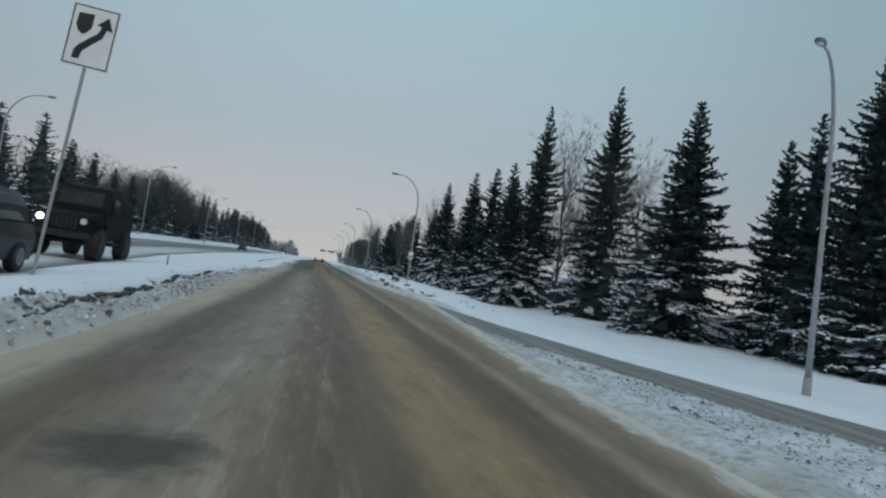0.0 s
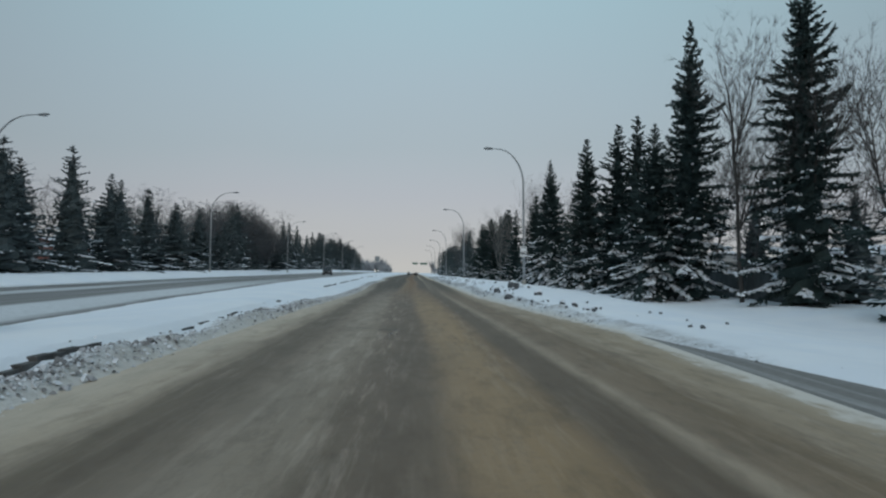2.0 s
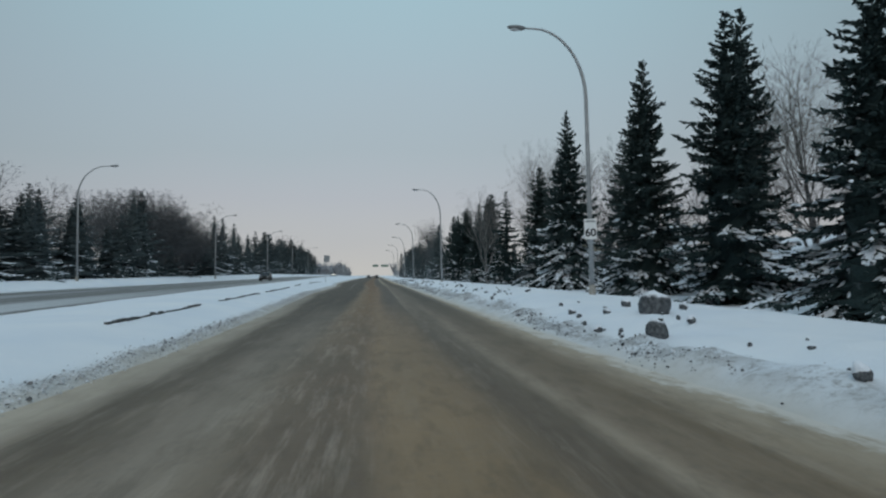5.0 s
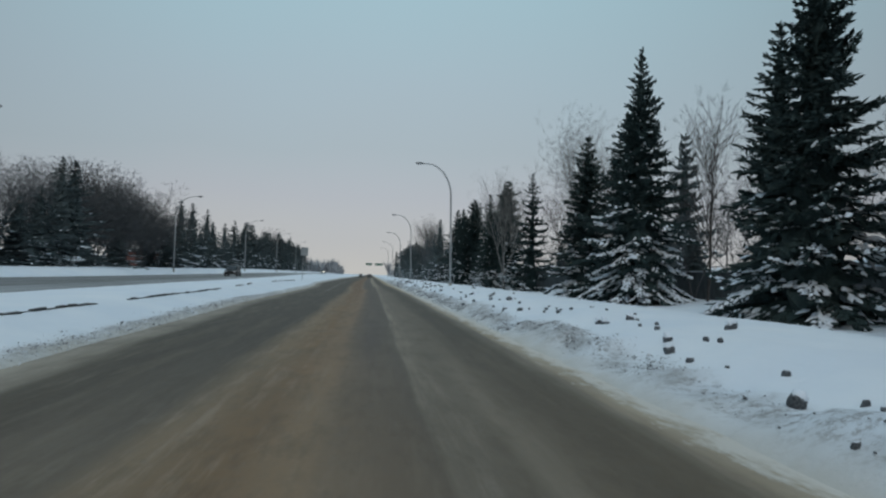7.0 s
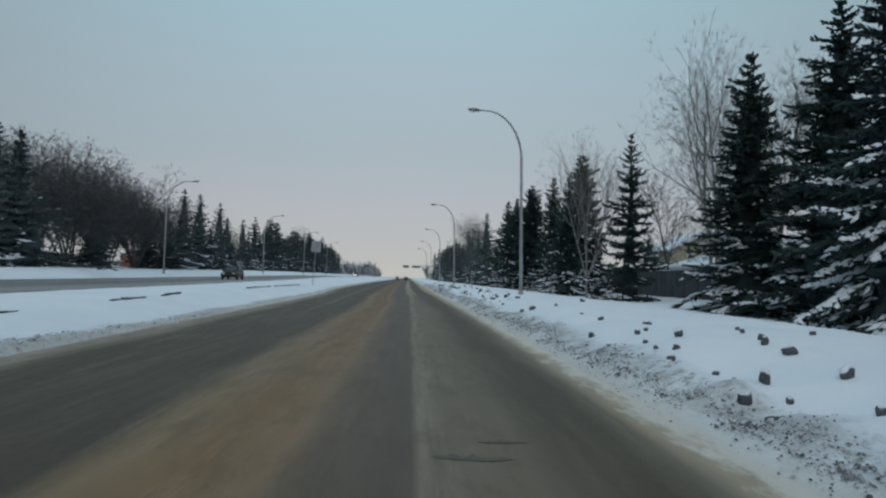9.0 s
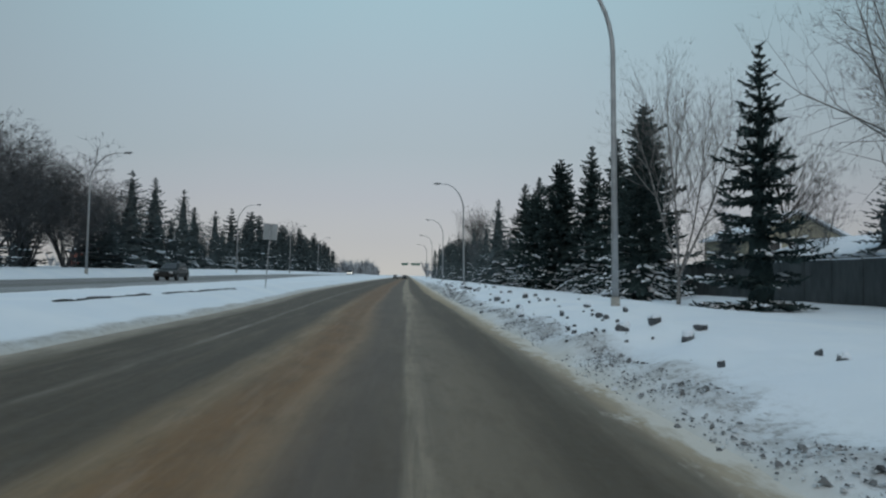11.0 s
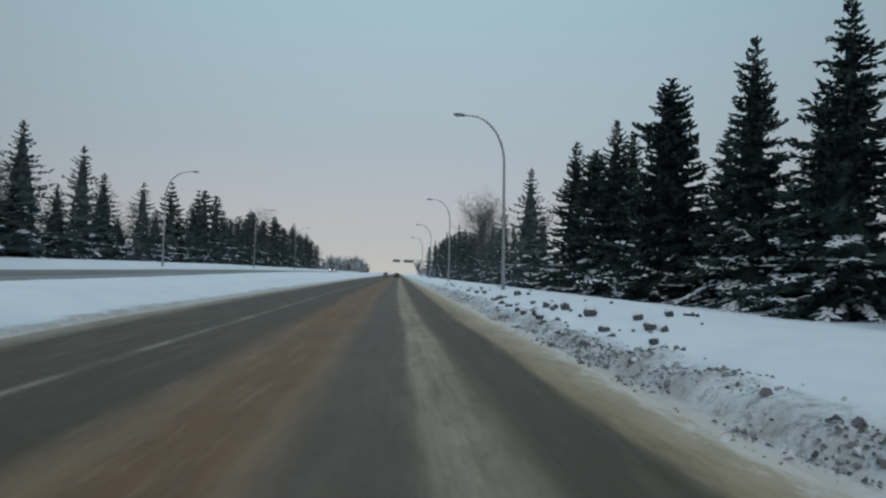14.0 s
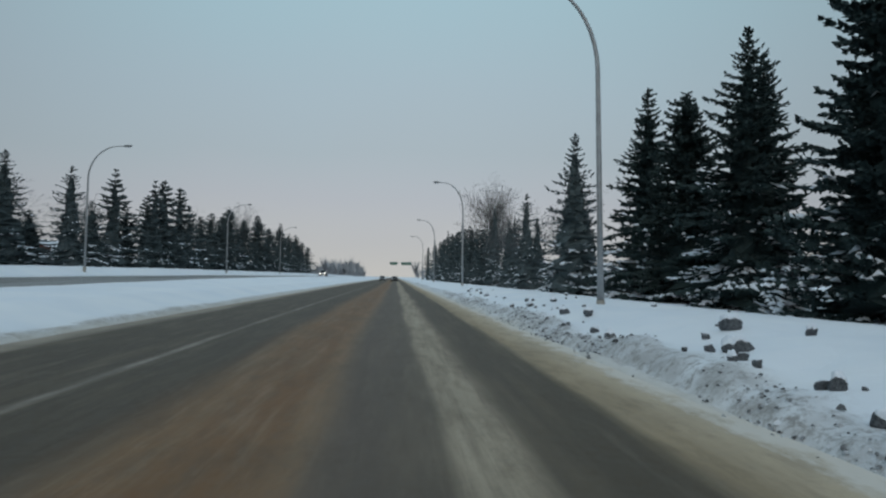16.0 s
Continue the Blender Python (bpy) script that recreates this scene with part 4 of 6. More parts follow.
# beside the road: kind, x, y, height of the top, breadth
for row in (("d", 29.2, 33.1, 17.6, 2.7), ("j", 29.6, 38.2, 15.5, 2.4), ("b", 30.2, 41.8, 14.4, 2.3), ("b", 31.9, 36.2, 12.9, 2.4), ("j", 29.0, 29.3, 15.4, 3.1), ("a", 25.8, 46.5, 17.4, 3.7), ("d", 25.2, 60.2, 22.0, 2.7),
            ("d", 21.2, 68.6, 21.2, 2.5), ("c", 18.8, 69.5, 13.2, 2.9), ("b", 19.5, 81.5, 15.9, 2.5), ("j", 22.7, 85.5, 17.8, 2.7), ("a", 19.3, 92.6, 16.7, 2.8), ("j", 20.2, 96.6, 14.2, 2.3), ("l", 40.0, 148.0, 20.5, 3.2),
            ("c", 18.6, 109.6, 17.0, 2.9), ("j", 20.2, 116.0, 14.4, 3.0), ("a", 18.7, 121.0, 13.5, 2.8), 
            ("e", 18.2, 138.2, 12.9, 2.2), ("k", 15.0, 145.8, 7.4, 1.5), ("a", 18.3, 154.6, 13.8, 2.4), ("p", 19.4, 157.5, 14.8, 2.3), ("j", 20.2, 166.8, 14.2, 2.7), ("a", 19.9, 174.2, 14.9, 2.6), ("b", 21.6, 170.6, 10.5, 2.3),
            ("f", 18.6, 182.4, 14.8, 2.9), ("b", 21.0, 179.3, 10.8, 2.2), ("a", 17.9, 191.3, 14.1, 2.7), ("b", 20.0, 193.6, 13.6, 2.4), ("j", 18.8, 207.0, 15.5, 3.1), ("f", 19.3, 201.6, 13.6, 2.9), ("g", 20.8, 198, 10.5, 2.4), ("i", 20.5, 212, 11.0, 2.4),
            ("g", 16.2, 217.4, 14.2, 3.0), ("i", 19.5, 226.0, 9.5, 2.3), ("i", 17.7, 247.0, 12.7, 2.4), ("m", 20.0, 236.0, 8.5, 2.4), ("g", 18.0, 262.0, 10.5, 2.4), ("g", 18.2, 279.0, 14.0, 2.4), ("i", 20.2, 252, 10, 2.4), ("i", 20.2, 270, 11, 2.4)):
    plant(*row)
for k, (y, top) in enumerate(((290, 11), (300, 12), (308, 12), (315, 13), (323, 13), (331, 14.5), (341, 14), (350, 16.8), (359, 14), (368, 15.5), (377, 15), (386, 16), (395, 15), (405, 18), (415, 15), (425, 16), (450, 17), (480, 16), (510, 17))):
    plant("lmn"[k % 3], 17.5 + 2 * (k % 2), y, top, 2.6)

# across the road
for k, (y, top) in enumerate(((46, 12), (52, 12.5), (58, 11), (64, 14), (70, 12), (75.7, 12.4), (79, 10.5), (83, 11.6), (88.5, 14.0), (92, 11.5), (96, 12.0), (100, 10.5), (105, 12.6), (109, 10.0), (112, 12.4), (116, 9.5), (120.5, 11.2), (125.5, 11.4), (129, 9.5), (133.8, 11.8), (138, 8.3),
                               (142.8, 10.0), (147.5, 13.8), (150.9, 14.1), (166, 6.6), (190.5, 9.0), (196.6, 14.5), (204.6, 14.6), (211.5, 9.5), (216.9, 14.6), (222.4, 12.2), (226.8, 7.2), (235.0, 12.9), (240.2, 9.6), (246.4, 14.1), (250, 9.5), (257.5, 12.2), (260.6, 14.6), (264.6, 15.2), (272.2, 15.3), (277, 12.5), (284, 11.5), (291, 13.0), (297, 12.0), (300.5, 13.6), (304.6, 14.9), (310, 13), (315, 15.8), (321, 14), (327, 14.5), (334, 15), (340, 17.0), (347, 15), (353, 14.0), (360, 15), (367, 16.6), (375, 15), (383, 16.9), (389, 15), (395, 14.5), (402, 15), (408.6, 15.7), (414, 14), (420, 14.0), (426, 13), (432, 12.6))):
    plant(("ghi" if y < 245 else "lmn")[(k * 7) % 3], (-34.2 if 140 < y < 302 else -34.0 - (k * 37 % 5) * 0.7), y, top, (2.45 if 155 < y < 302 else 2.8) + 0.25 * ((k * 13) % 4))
for k in range(32):
    y = 48 + 11.7 * k + random.uniform(-2, 2)
    if not 138 < y < 182 and not 222 < y < 276:
        plant("lmn"[(k * 5) % 3], -40.5 - random.uniform(0, 4), y, 1.2 + random.uniform(7.0, 10.5), 2.9)
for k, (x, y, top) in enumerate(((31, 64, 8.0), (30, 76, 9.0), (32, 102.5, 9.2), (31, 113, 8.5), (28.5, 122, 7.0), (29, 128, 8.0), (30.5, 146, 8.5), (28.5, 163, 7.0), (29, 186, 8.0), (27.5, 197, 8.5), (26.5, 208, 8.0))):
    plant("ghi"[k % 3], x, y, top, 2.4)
for tree, *_ in TREES.values():
    for o in (*tree.children, tree):
        bpy.data.objects.remove(o)


# bare trees
def bare_data(seed, H, stems, lean, levels, spread, twigs, fine=0.007, trunk=0.0):
    rng = np.random.RandomState(seed)
    thick, thin = ([], []), ([], [])

    def stick(store, p, q, r0, r1, sides):
        v, f = store
        d = q - p
        d = d / (np.linalg.norm(d) + 1e-9)
        a = np.cross(d, (0.3, 0.9, 0.2))
        a /= np.linalg.norm(a) + 1e-9
        b = np.cross(d, a)
        k = len(v)
        for c, r in ((p, r0), (q, r1)):
            for j in range(sides):
                t = 6.2832 * j / sides
                v.append(c + (a * math.cos(t) + b * math.sin(t)) * r)
        for j in range(sides):
            f.append((k + j, k + (j + 1) % sides, k + sides + (j + 1) % sides, k + sides + j))

    def spike(store, p, q, r):
        v, f = store
        d = q - p
        a = np.cross(d, (0.3, 0.9, 0.2))
        a *= r / (np.linalg.norm(a) + 1e-9)
        b = np.cross(d, a)
        b *= r / (np.linalg.norm(b) + 1e-9)
        k = len(v)
        v.extend((p + a, p - 0.5 * a + 0.87 * b, p - 0.5 * a - 0.87 * b, q))
        f.extend(((k, k + 1, k + 3), (k + 1, k + 2, k + 3), (k + 2, k, k + 3)))

    def grow(p, d, length, r, level):
        segs = 4 if level < 2 else (2 if level < 3 else 1)
        for s in range(segs):
            d = d + rng.randn(3) * (0.065 if level < 2 else 0.15) + np.array([0, 0, 0.05])
            d /= np.linalg.norm(d)
            q = p + d * length / segs
            r1 = max(r * (0.87 if level < 2 else 0.72), 0.85 * fine)
            if level > 2:
                spike(thin, p, q + d * length * 0.15, r * 1.15)
            else:
                stick(thick if level < 2 else thin, p, q, r, r1, 6 if level < 1 else (4 if level < 2 else 3))
            p, r = q, r1
            if level < levels and (s > 0 or level > 0):
                for _ in range(twigs if level > 0 else 2):
                    a = rng.uniform(0, 6.283)
                    side = np.cross(d, (math.cos(a), math.sin(a), 0.2))
                    side /= np.linalg.norm(side) + 1e-9
                    nd = d * rng.uniform(0.55, 0.9) + side * spread * rng.uniform(0.5, 1.0)
                    nd /= np.linalg.norm(nd)
                    grow(p, nd, length * rng.uniform(0.42, 0.62), max(r * 0.58, fine), level + 1)
        if level < levels:
            grow(p, d, length * 0.5, r * 0.8, level + 1)

    if trunk:
        stick(thick, np.array([0, 0, -0.3]), np.array([0.04, 0.02, trunk]), 0.017 * H, 0.012 * H, 8)
    for s in range(stems):
        a = rng.uniform(0, 6.283) if not trunk else 6.283 * (s + rng.uniform(-0.25, 0.25)) / stems
        tilt = lean * (rng.uniform(0.35, 1.3) if trunk else 1.0)
        d = np.array([math.cos(a) * tilt, math.sin(a) * tilt, 1.0])
        off = 0.0 if trunk else 0.12 * (stems > 1)
        grow(np.array([math.cos(a) * off, math.sin(a) * off, trunk * 0.92 if trunk else -0.2]), d / np.linalg.norm(d), H * rng.uniform(0.52, 0.62), 0.0095 * H * (1 if stems < 3 else 0.9), 0)
    return thick, thin


BARE = {}


def make_bare(key, seed, H, stems, lean, levels, spread, twigs, label, bark, twig, group, fine=0.007, trunk=0.0):
    thick, thin = bare_data(seed, H, stems, lean, levels, spread, twigs, fine, trunk)
    tree = thing("bare_tree", label, "tree", group)
    mesh_object("trunk", thick[0], thick[1], bark, tree, smooth=True)
    mesh_object("crown", thin[0], thin[1], twig, tree)
    top = max(v[2] for v in thin[0])
    BARE[key] = (tree, top)


make_bare("birch", 31, 12, 5, 0.34, 4, 0.75, 2, "leafless pale-barked birch with several stems in snow", M_BIRCH, M_BIRCHTWIG, "bare trees", 0.006)
make_bare("fork", 36, 12, 5, 0.52, 4, 0.66, 2, "leafless birch forking low into pale spreading limbs", M_BIRCH, M_BIRCHTWIG, "bare trees", 0.005, 1.7)
make_bare("tall", 32, 14, 1, 0.05, 4, 0.50, 3, "tall leafless grey tree behind the spruces", M_TWIG, M_TWIG, "bare trees", 0.006)
make_bare("thicket", 35, 12, 4, 0.34, 4, 0.90, 2, "dense bushy leafless tree with a rounded crown across the road", M_GREYTWIG, M_GREYTWIG, "bare trees", 0.015)
make_bare("dark", 34, 12, 2, 0.38, 4, 0.80, 2, "dense dark leafless tree across the road", M_GREYTWIG, M_GREYTWIG, "bare trees", 0.012)


def plant_bare(key, x, y, top, width=1.0, turn=None):
    tree, H = BARE[key]
    g = ground_at(x, y)
    k = (top - g) / H
    return copy_thing(tree, pose(x, y, g, 0, 0, random.uniform(0, 360) if turn is None else turn) @ Matrix.Diagonal((k * width, k * width, k, 1)))


for row in (("tall", 22.8, 63.5, 19.0, 1.0), ("tall", 25.5, 60.5, 17.0, 1.1), ("tall", 27, 54, 14.5, 1.1), ("tall", 28, 80, 14.5, 1.3), ("birch", 29, 87, 17.0, 1.0), ("tall", 26, 90, 15.5, 1.2), ("tall", 23.1, 109.0, 15.3, 0.8), ("dark", 26.5, 108.5, 11.5, 1.0), ("dark", 23.6, 112.0, 9.5, 0.8), ("dark", 28, 99, 12.5, 1.1),
            ("birch", 21.6, 131.0, 19.6, 0.9), ("tall", 25.5, 131.0, 18.0, 1.0), ("fork", 16.0, 142.4, 14.2, 0.74),
            ("dark", 29.5, 77, 14.0, 1.2), ("dark", 30, 120, 10.0, 1.2), ("dark", 28, 135, 9.5, 1.2), ("dark", 28.5, 168, 9.0, 1.2), ("dark", 30, 155, 9.0, 1.2), ("dark", 30, 66, 14.0, 1.2), ("tall", 24, 145, 12, 1.2), ("birch", 21.0, 300.0, 23.5, 0.8), ("tall", 22, 312, 24.0, 1.0), ("tall", 20, 292, 20, 1.2),
            ("tall", 22, 240, 13.5, 1.2), ("dark", 21, 255, 12.5, 1.0), ("dark", 20, 270, 13, 1.0), ("dark", 21, 284, 12, 1.0)):
    plant_bare(*row)
for k, (x, y, top) in enumerate(((-39, 66, 12), (-40, 79, 13), (-41, 93, 13), (-40, 115, 13.5), (-41, 130, 13.5), (-38, 141, 13.2), (-40, 146, 14.3), (-41, 204, 12.5), (-39, 212, 10.5), (-41, 232, 12), (-41, 258, 13), (-41, 292, 14.5), (-40, 323, 18.5), (-41, 333, 17.5), (-41, 360, 17), (-40, 398, 16), (-43, 138, 12), (-43, 150, 13), (-41.5, 167, 16.0), (-41.5, 178, 16.0))):
    plant_bare("dark", x, y, top, 1.5)
for x, y, top in ((-38.5, 159, 15.8), (-40, 164, 16.4), (-38.5, 169, 16.8), (-40.5, 174, 16.8), (-39, 179, 16.2), (-40.5, 184.5, 15.2), (-39, 190, 14.2), (-40.5, 195, 13.4), (-37.5, 162, 12.5), (-37.3, 174.5, 13.5), (-37.4, 186.5, 13.8), (-38.4, 199, 13.4), (-37.6, 204, 11.6)):
    plant_bare("thicket", x, y, top, 1.35)
for tree, _ in BARE.values():
    for o in (*tree.children, tree):
        bpy.data.objects.remove(o)


# ---- vehicles ----
def wheel(parent, x, y, r, w, at_z=None, rim=M_STEELDARK):
    t = part("wheel", cylinder(r, w, (x, y, r if at_z is None else at_z), (0, 90, 0), 20, bevel=0.03), M_TYRE, parent)
    s = 1 if x > 0 else -1
    part("rim", cylinder(r * 0.58, 0.05, (x + s * w * 0.5, y, r if at_z is None else at_z), (0, 90, 0), 14), rim, t)
    return t


def hull(stations, mat, parent, name, label="", bevel=0.05):
    """A closed body from cross-sections: (y, half width low, half width high, z low, z high)."""
    bm = bmesh.new()
    rings = []
    for y, wl_, wh, z0, z1 in stations:
        zm = z0 + (z1 - z0) * 0.55
        rings.append([bm.verts.new(v) for v in ((-wl_ * 0.93, y, z0), (-wl_, y, zm), (-wh, y, z1 - 0.02), (-wh * 0.6, y, z1), (wh * 0.6, y, z1), (wh, y, z1 - 0.02), (wl_, y, zm), (wl_ * 0.93, y, z0))])
    for a, b in zip(rings, rings[1:]):
        for j in range(8):
            bm.faces.new((a[j], a[(j + 1) % 8], b[(j + 1) % 8], b[j]))
    bm.faces.new(rings[0][::-1]), bm.faces.new(rings[-1])
    bmesh.ops.recalc_face_normals(bm, faces=bm.faces)
    return part(name, bm, mat, parent, label, smooth=False)


def car(name, label, at, turn, paint, length=4.5, width=1.8, height=1.5, suv=False, lights=None, tails=None):
    """A car that faces -y before it is turned."""
    c = thing(name, label, "car", "", at, turn)
    L, W = length / 2, width / 2
    belt = 0.62 * height
    low = 0.22 if not suv else 0.28
    hull([(-L, W * 0.80, W * 0.72, low + 0.12, belt * 0.78), (-L + 0.12, W * 0.95, W * 0.85, low, belt * 0.86), (-L * 0.45, W, W * 0.90, low, belt * 0.97), (L * 0.55, W, W * 0.92, low, belt), (L - 0.15, W * 0.97, W * 0.88, low, belt * 0.98), (L, W * 0.85, W * 0.78, low + 0.15, belt * 0.85)], paint, c, "body")
    r1 = L * (0.72 if suv else 0.35)
    hull([(-L * 0.48, W * 0.86, W * 0.80, belt * 0.94, belt * 0.97), (-L * 0.12, W * 0.88, W * 0.68, belt * 0.95, height - 0.03), (r1 * 0.6, W * 0.88, W * 0.70, belt * 0.95, height), (r1, W * 0.88, W * 0.68, belt * 0.95, height - 0.05), (L * (0.95 if suv else 0.75), W * 0.86, W * 0.74, belt * 0.94, belt)], paint, c, "cabin")
    # glass set a little proud of the cabin
    for s in (-1, 1):
        g = bmesh.new()
        q = [(-L * 0.36, belt + 0.02, 0.885), (-L * 0.10, height - 0.14, 0.735), (r1 * 0.55, height - 0.12, 0.745), (r1 * 0.95, belt + 0.02, 0.885)]
        vs = [g.verts.new((s * W * k, y, z)) for y, z, k in q]
        g.faces.new(vs)
        o = bmesh.ops.extrude_face_region(g, geom=list(g.faces))
        bmesh.ops.translate(g, vec=(s * 0.015, 0, 0), verts=[v for v in o["geom"] if isinstance(v, bmesh.types.BMVert)])
        part("side_window", g, M_GLASS, c)
    ws = bmesh.new()
    vs = [ws.verts.new(v) for v in ((-W * 0.72, -L * 0.455, belt + 0.01), (W * 0.72, -L * 0.455, belt + 0.01), (W * 0.60, -L * 0.15, height - 0.09), (-W * 0.60, -L * 0.15, height - 0.09))]
    ws.faces.new(vs)
    o = bmesh.ops.extrude_face_region(ws, geom=list(ws.faces))
    bmesh.ops.translate(ws, vec=(0, -0.025, 0.03), verts=[v for v in o["geom"] if isinstance(v, bmesh.types.BMVert)])
    part("windscreen", ws, M_GLASS, c)
    rw = bmesh.new()
    y0, y1 = (L * 0.94, r1 + 0.05) if suv else (L * 0.73, r1 + 0.06)
    vs = [rw.verts.new(v) for v in ((-W * 0.66, y0, belt + 0.02), (-W * 0.56, y1, height - 0.1), (W * 0.56, y1, height - 0.1), (W * 0.66, y0, belt + 0.02))]
    rw.faces.new(vs)
    o = bmesh.ops.extrude_face_region(rw, geom=list(rw.faces))
    bmesh.ops.translate(rw, vec=(0, 0.025, 0.03), verts=[v for v in o["geom"] if isinstance(v, bmesh.types.BMVert)])
    part("rear_window", rw, M_GLASS, c)
    for s in (-1, 1):
        part("headlight", box((0.34, 0.08, 0.14), (s * W * 0.62, -L - 0.005, belt * 0.70), 0.02), lights or M_LAMPLENS, c)
        part("tail_light", box((0.24, 0.06, 0.20), (s * W * 0.68, L + 0.0, belt * 0.76), 0.02), tails or M_TAIL, c)
        part("mirror", box((0.16, 0.10, 0.12), (s * (W + 0.06), -L * 0.30, belt + 0.05), 0.02), paint, c)
        for y in (-L * 0.62, L * 0.60):
            wheel(c, s * (W - 0.10), y, 0.32 if not suv else 0.36, 0.21)
    part("bumper", box((width * 0.9, 0.14, 0.22), (0, -L - 0.02, low + 0.18), 0.03), M_TRIM, c)
    part("bumper", box((width * 0.9, 0.14, 0.22), (0, L + 0.02, low + 0.2), 0.03), M_TRIM, c)
    part("grille", box((width * 0.5, 0.05, 0.14), (0, -L - 0.03, belt * 0.66), 0.01), M_TRIM, c)
    return c


car("car", "dark sport utility car driving in the oncoming lane", (-7.55, 15.3, 0.02), 0, M_CARDARK, 4.7, 1.9, 1.85, True)
car("car", "dark grey hatchback driving in the oncoming lane", (-18.6, 166.5, onc_level(166.5) + 0.02), 2, M_CARDARK, 4.4, 1.8, 1.55, True)
car("car", "small silver car far off in the oncoming lane", (-17.5, 335.0, onc_level(335) + 0.02), 0, M_CARSILVER, 4.5, 1.8, 1.6, True, M_HEADLIGHT)
car("car", "dark car far ahead on the sanded road", (0.6, 345.0, 0.02), 0, M_CARDARK, 4.6, 1.8, 1.5, False)
car("car", "grey car far ahead on the sanded road", (-3.2, 372.0, 0.02), 0, M_CARSILVER, 4.6, 1.8, 1.6, True)


def army_truck(at, turn):
    t = thing("military_truck", "high dull green military truck with large tyres and canvas top", "truck", "", at, turn)
    W = 1.08
    hull([(-2.45, W * 0.80, W * 0.72, 0.95, 1.50), (-2.3, W * 0.88, W * 0.80, 0.90, 1.62), (-1.15, W * 0.92, W * 0.84, 0.90, 1.72), (-1.0, W * 0.92, W * 0.90, 0.90, 1.75)], M_ARMY, t, "bonnet")
    hull([(-1.05, W, W * 0.95, 0.85, 1.78), (-0.4, W, W * 0.96, 0.80, 1.80), (1.2, W, W * 0.96, 0.80, 1.80), (2.35, W, W * 0.96, 0.88, 1.80)], M_ARMY, t, "body")
    hull([(-0.95, W * 0.95, W * 0.86, 1.78, 1.95), (-0.62, W * 0.96, W * 0.82, 1.78, 2.72), (0.3, W * 0.96, W * 0.84, 1.78, 2.80), (1.6, W * 0.96, W * 0.82, 1.78, 2.74), (2.32, W * 0.95, W * 0.78, 1.78, 2.52)], M_ARMY, t, "canvas_top", "dark green canvas top")
    for s in (-1, 1):
        part("side_window", box((0.03, 0.75, 0.42), (s * W * 0.965, -0.12, 2.15), 0.01, (0, -s * 6, 0)), M_GLASS, t)
        part("fender", box((0.42, 1.15, 0.10), (s * (W - 0.10), -1.72, 1.42), 0.04), M_ARMY, t)
        part("headlight", cylinder(0.11, 0.08, (s * 0.72, -2.50, 1.36), (90, 0, 0), 16), M_HEADLIGHT if s < 0 else M_LAMPLENS, t)
        part("mirror", box((0.20, 0.06, 0.30), (s * (W + 0.22), -0.85, 2.0), 0.02), M_TRIM, t)
        part("step", box((0.22, 0.9, 0.06), (s * (W - 0.02), 0.0, 0.66), 0.01), M_TRIM, t)
        for y in (-1.62, 1.72):
            wheel(t, s * (W - 0.14), y, 0.60, 0.40, None, M_TRIM)
    part("windscreen", box((1.55, 0.03, 0.55), (0, -0.86, 2.24), 0.01, (-18, 0, 0)), M_DARKGLASS, t)
    part("bumper", box((2.0, 0.16, 0.24), (0, -2.55, 0.86), 0.03), M_TRIM, t)
    gr = part("grille", box((1.0, 0.05, 0.42), (0, -2.47, 1.26), 0.01), M_TRIM, t)
    for k in range(6):
        part("slat", box((0.05, 0.03, 0.38), (-0.38 + 0.152 * k, -2.50, 1.26)), M_ARMY, gr)
    part("axle", cylinder(0.09, 1.7, (0, -1.62, 0.60), (0, 90, 0), 10), M_TRIM, t)
    part("axle", cylinder(0.09, 1.7, (0, 1.72, 0.60), (0, 90, 0), 10), M_TRIM, t)
    part("chassis", box((0.9, 4.4, 0.22), (0, 0, 0.82), 0.02), M_TRIM, t)
    return t


army_truck((-9.05, 28.3, 0.02), 0)


# ---- signs ----
def sign_post(name, label, at, turn, height, w, h, panel_mat, lean=0.0, tilt_x=0.0):
    s = thing(name, label, "sign")
    s.matrix_world = pose(*at, tilt_x, lean, turn)
    part("post", tube([(0, 0, -0.3), (0, 0, height)], [0.032, 0.032], 8), M_STEEL, s)
    p = part("panel", box((w, 0.02, h), (0, -0.045, height - h / 2), 0.004), panel_mat, s)
    return s, p


def flat(points, y, mat, parent, name="mark", thick=0.004):
    bm = bmesh.new()
    vs = [bm.verts.new((x, y, z)) for x, z in points]
    bm.faces.new(vs)
    o = bmesh.ops.extrude_face_region(bm, geom=list(bm.faces))
    bmesh.ops.translate(bm, vec=(0, -thick, 0), verts=[v for v in o["geom"] if isinstance(v, bmesh.types.BMVert)])
    bmesh.ops.recalc_face_normals(bm, faces=bm.faces)
    return part(name, bm, mat, parent)


def border(w, h, cz, y, t, mat, parent):
    for cx, z, sx, sz in ((0, cz + h / 2 - t, w - 2 * t + t, t), (0, cz - h / 2 + t, w - 2 * t + t, t), (-w / 2 + t, cz, t, h - 2 * t), (w / 2 - t, cz, t, h - 2 * t)):
        part("border", box((sx, 0.004, sz), (cx, y, z)), mat, parent)


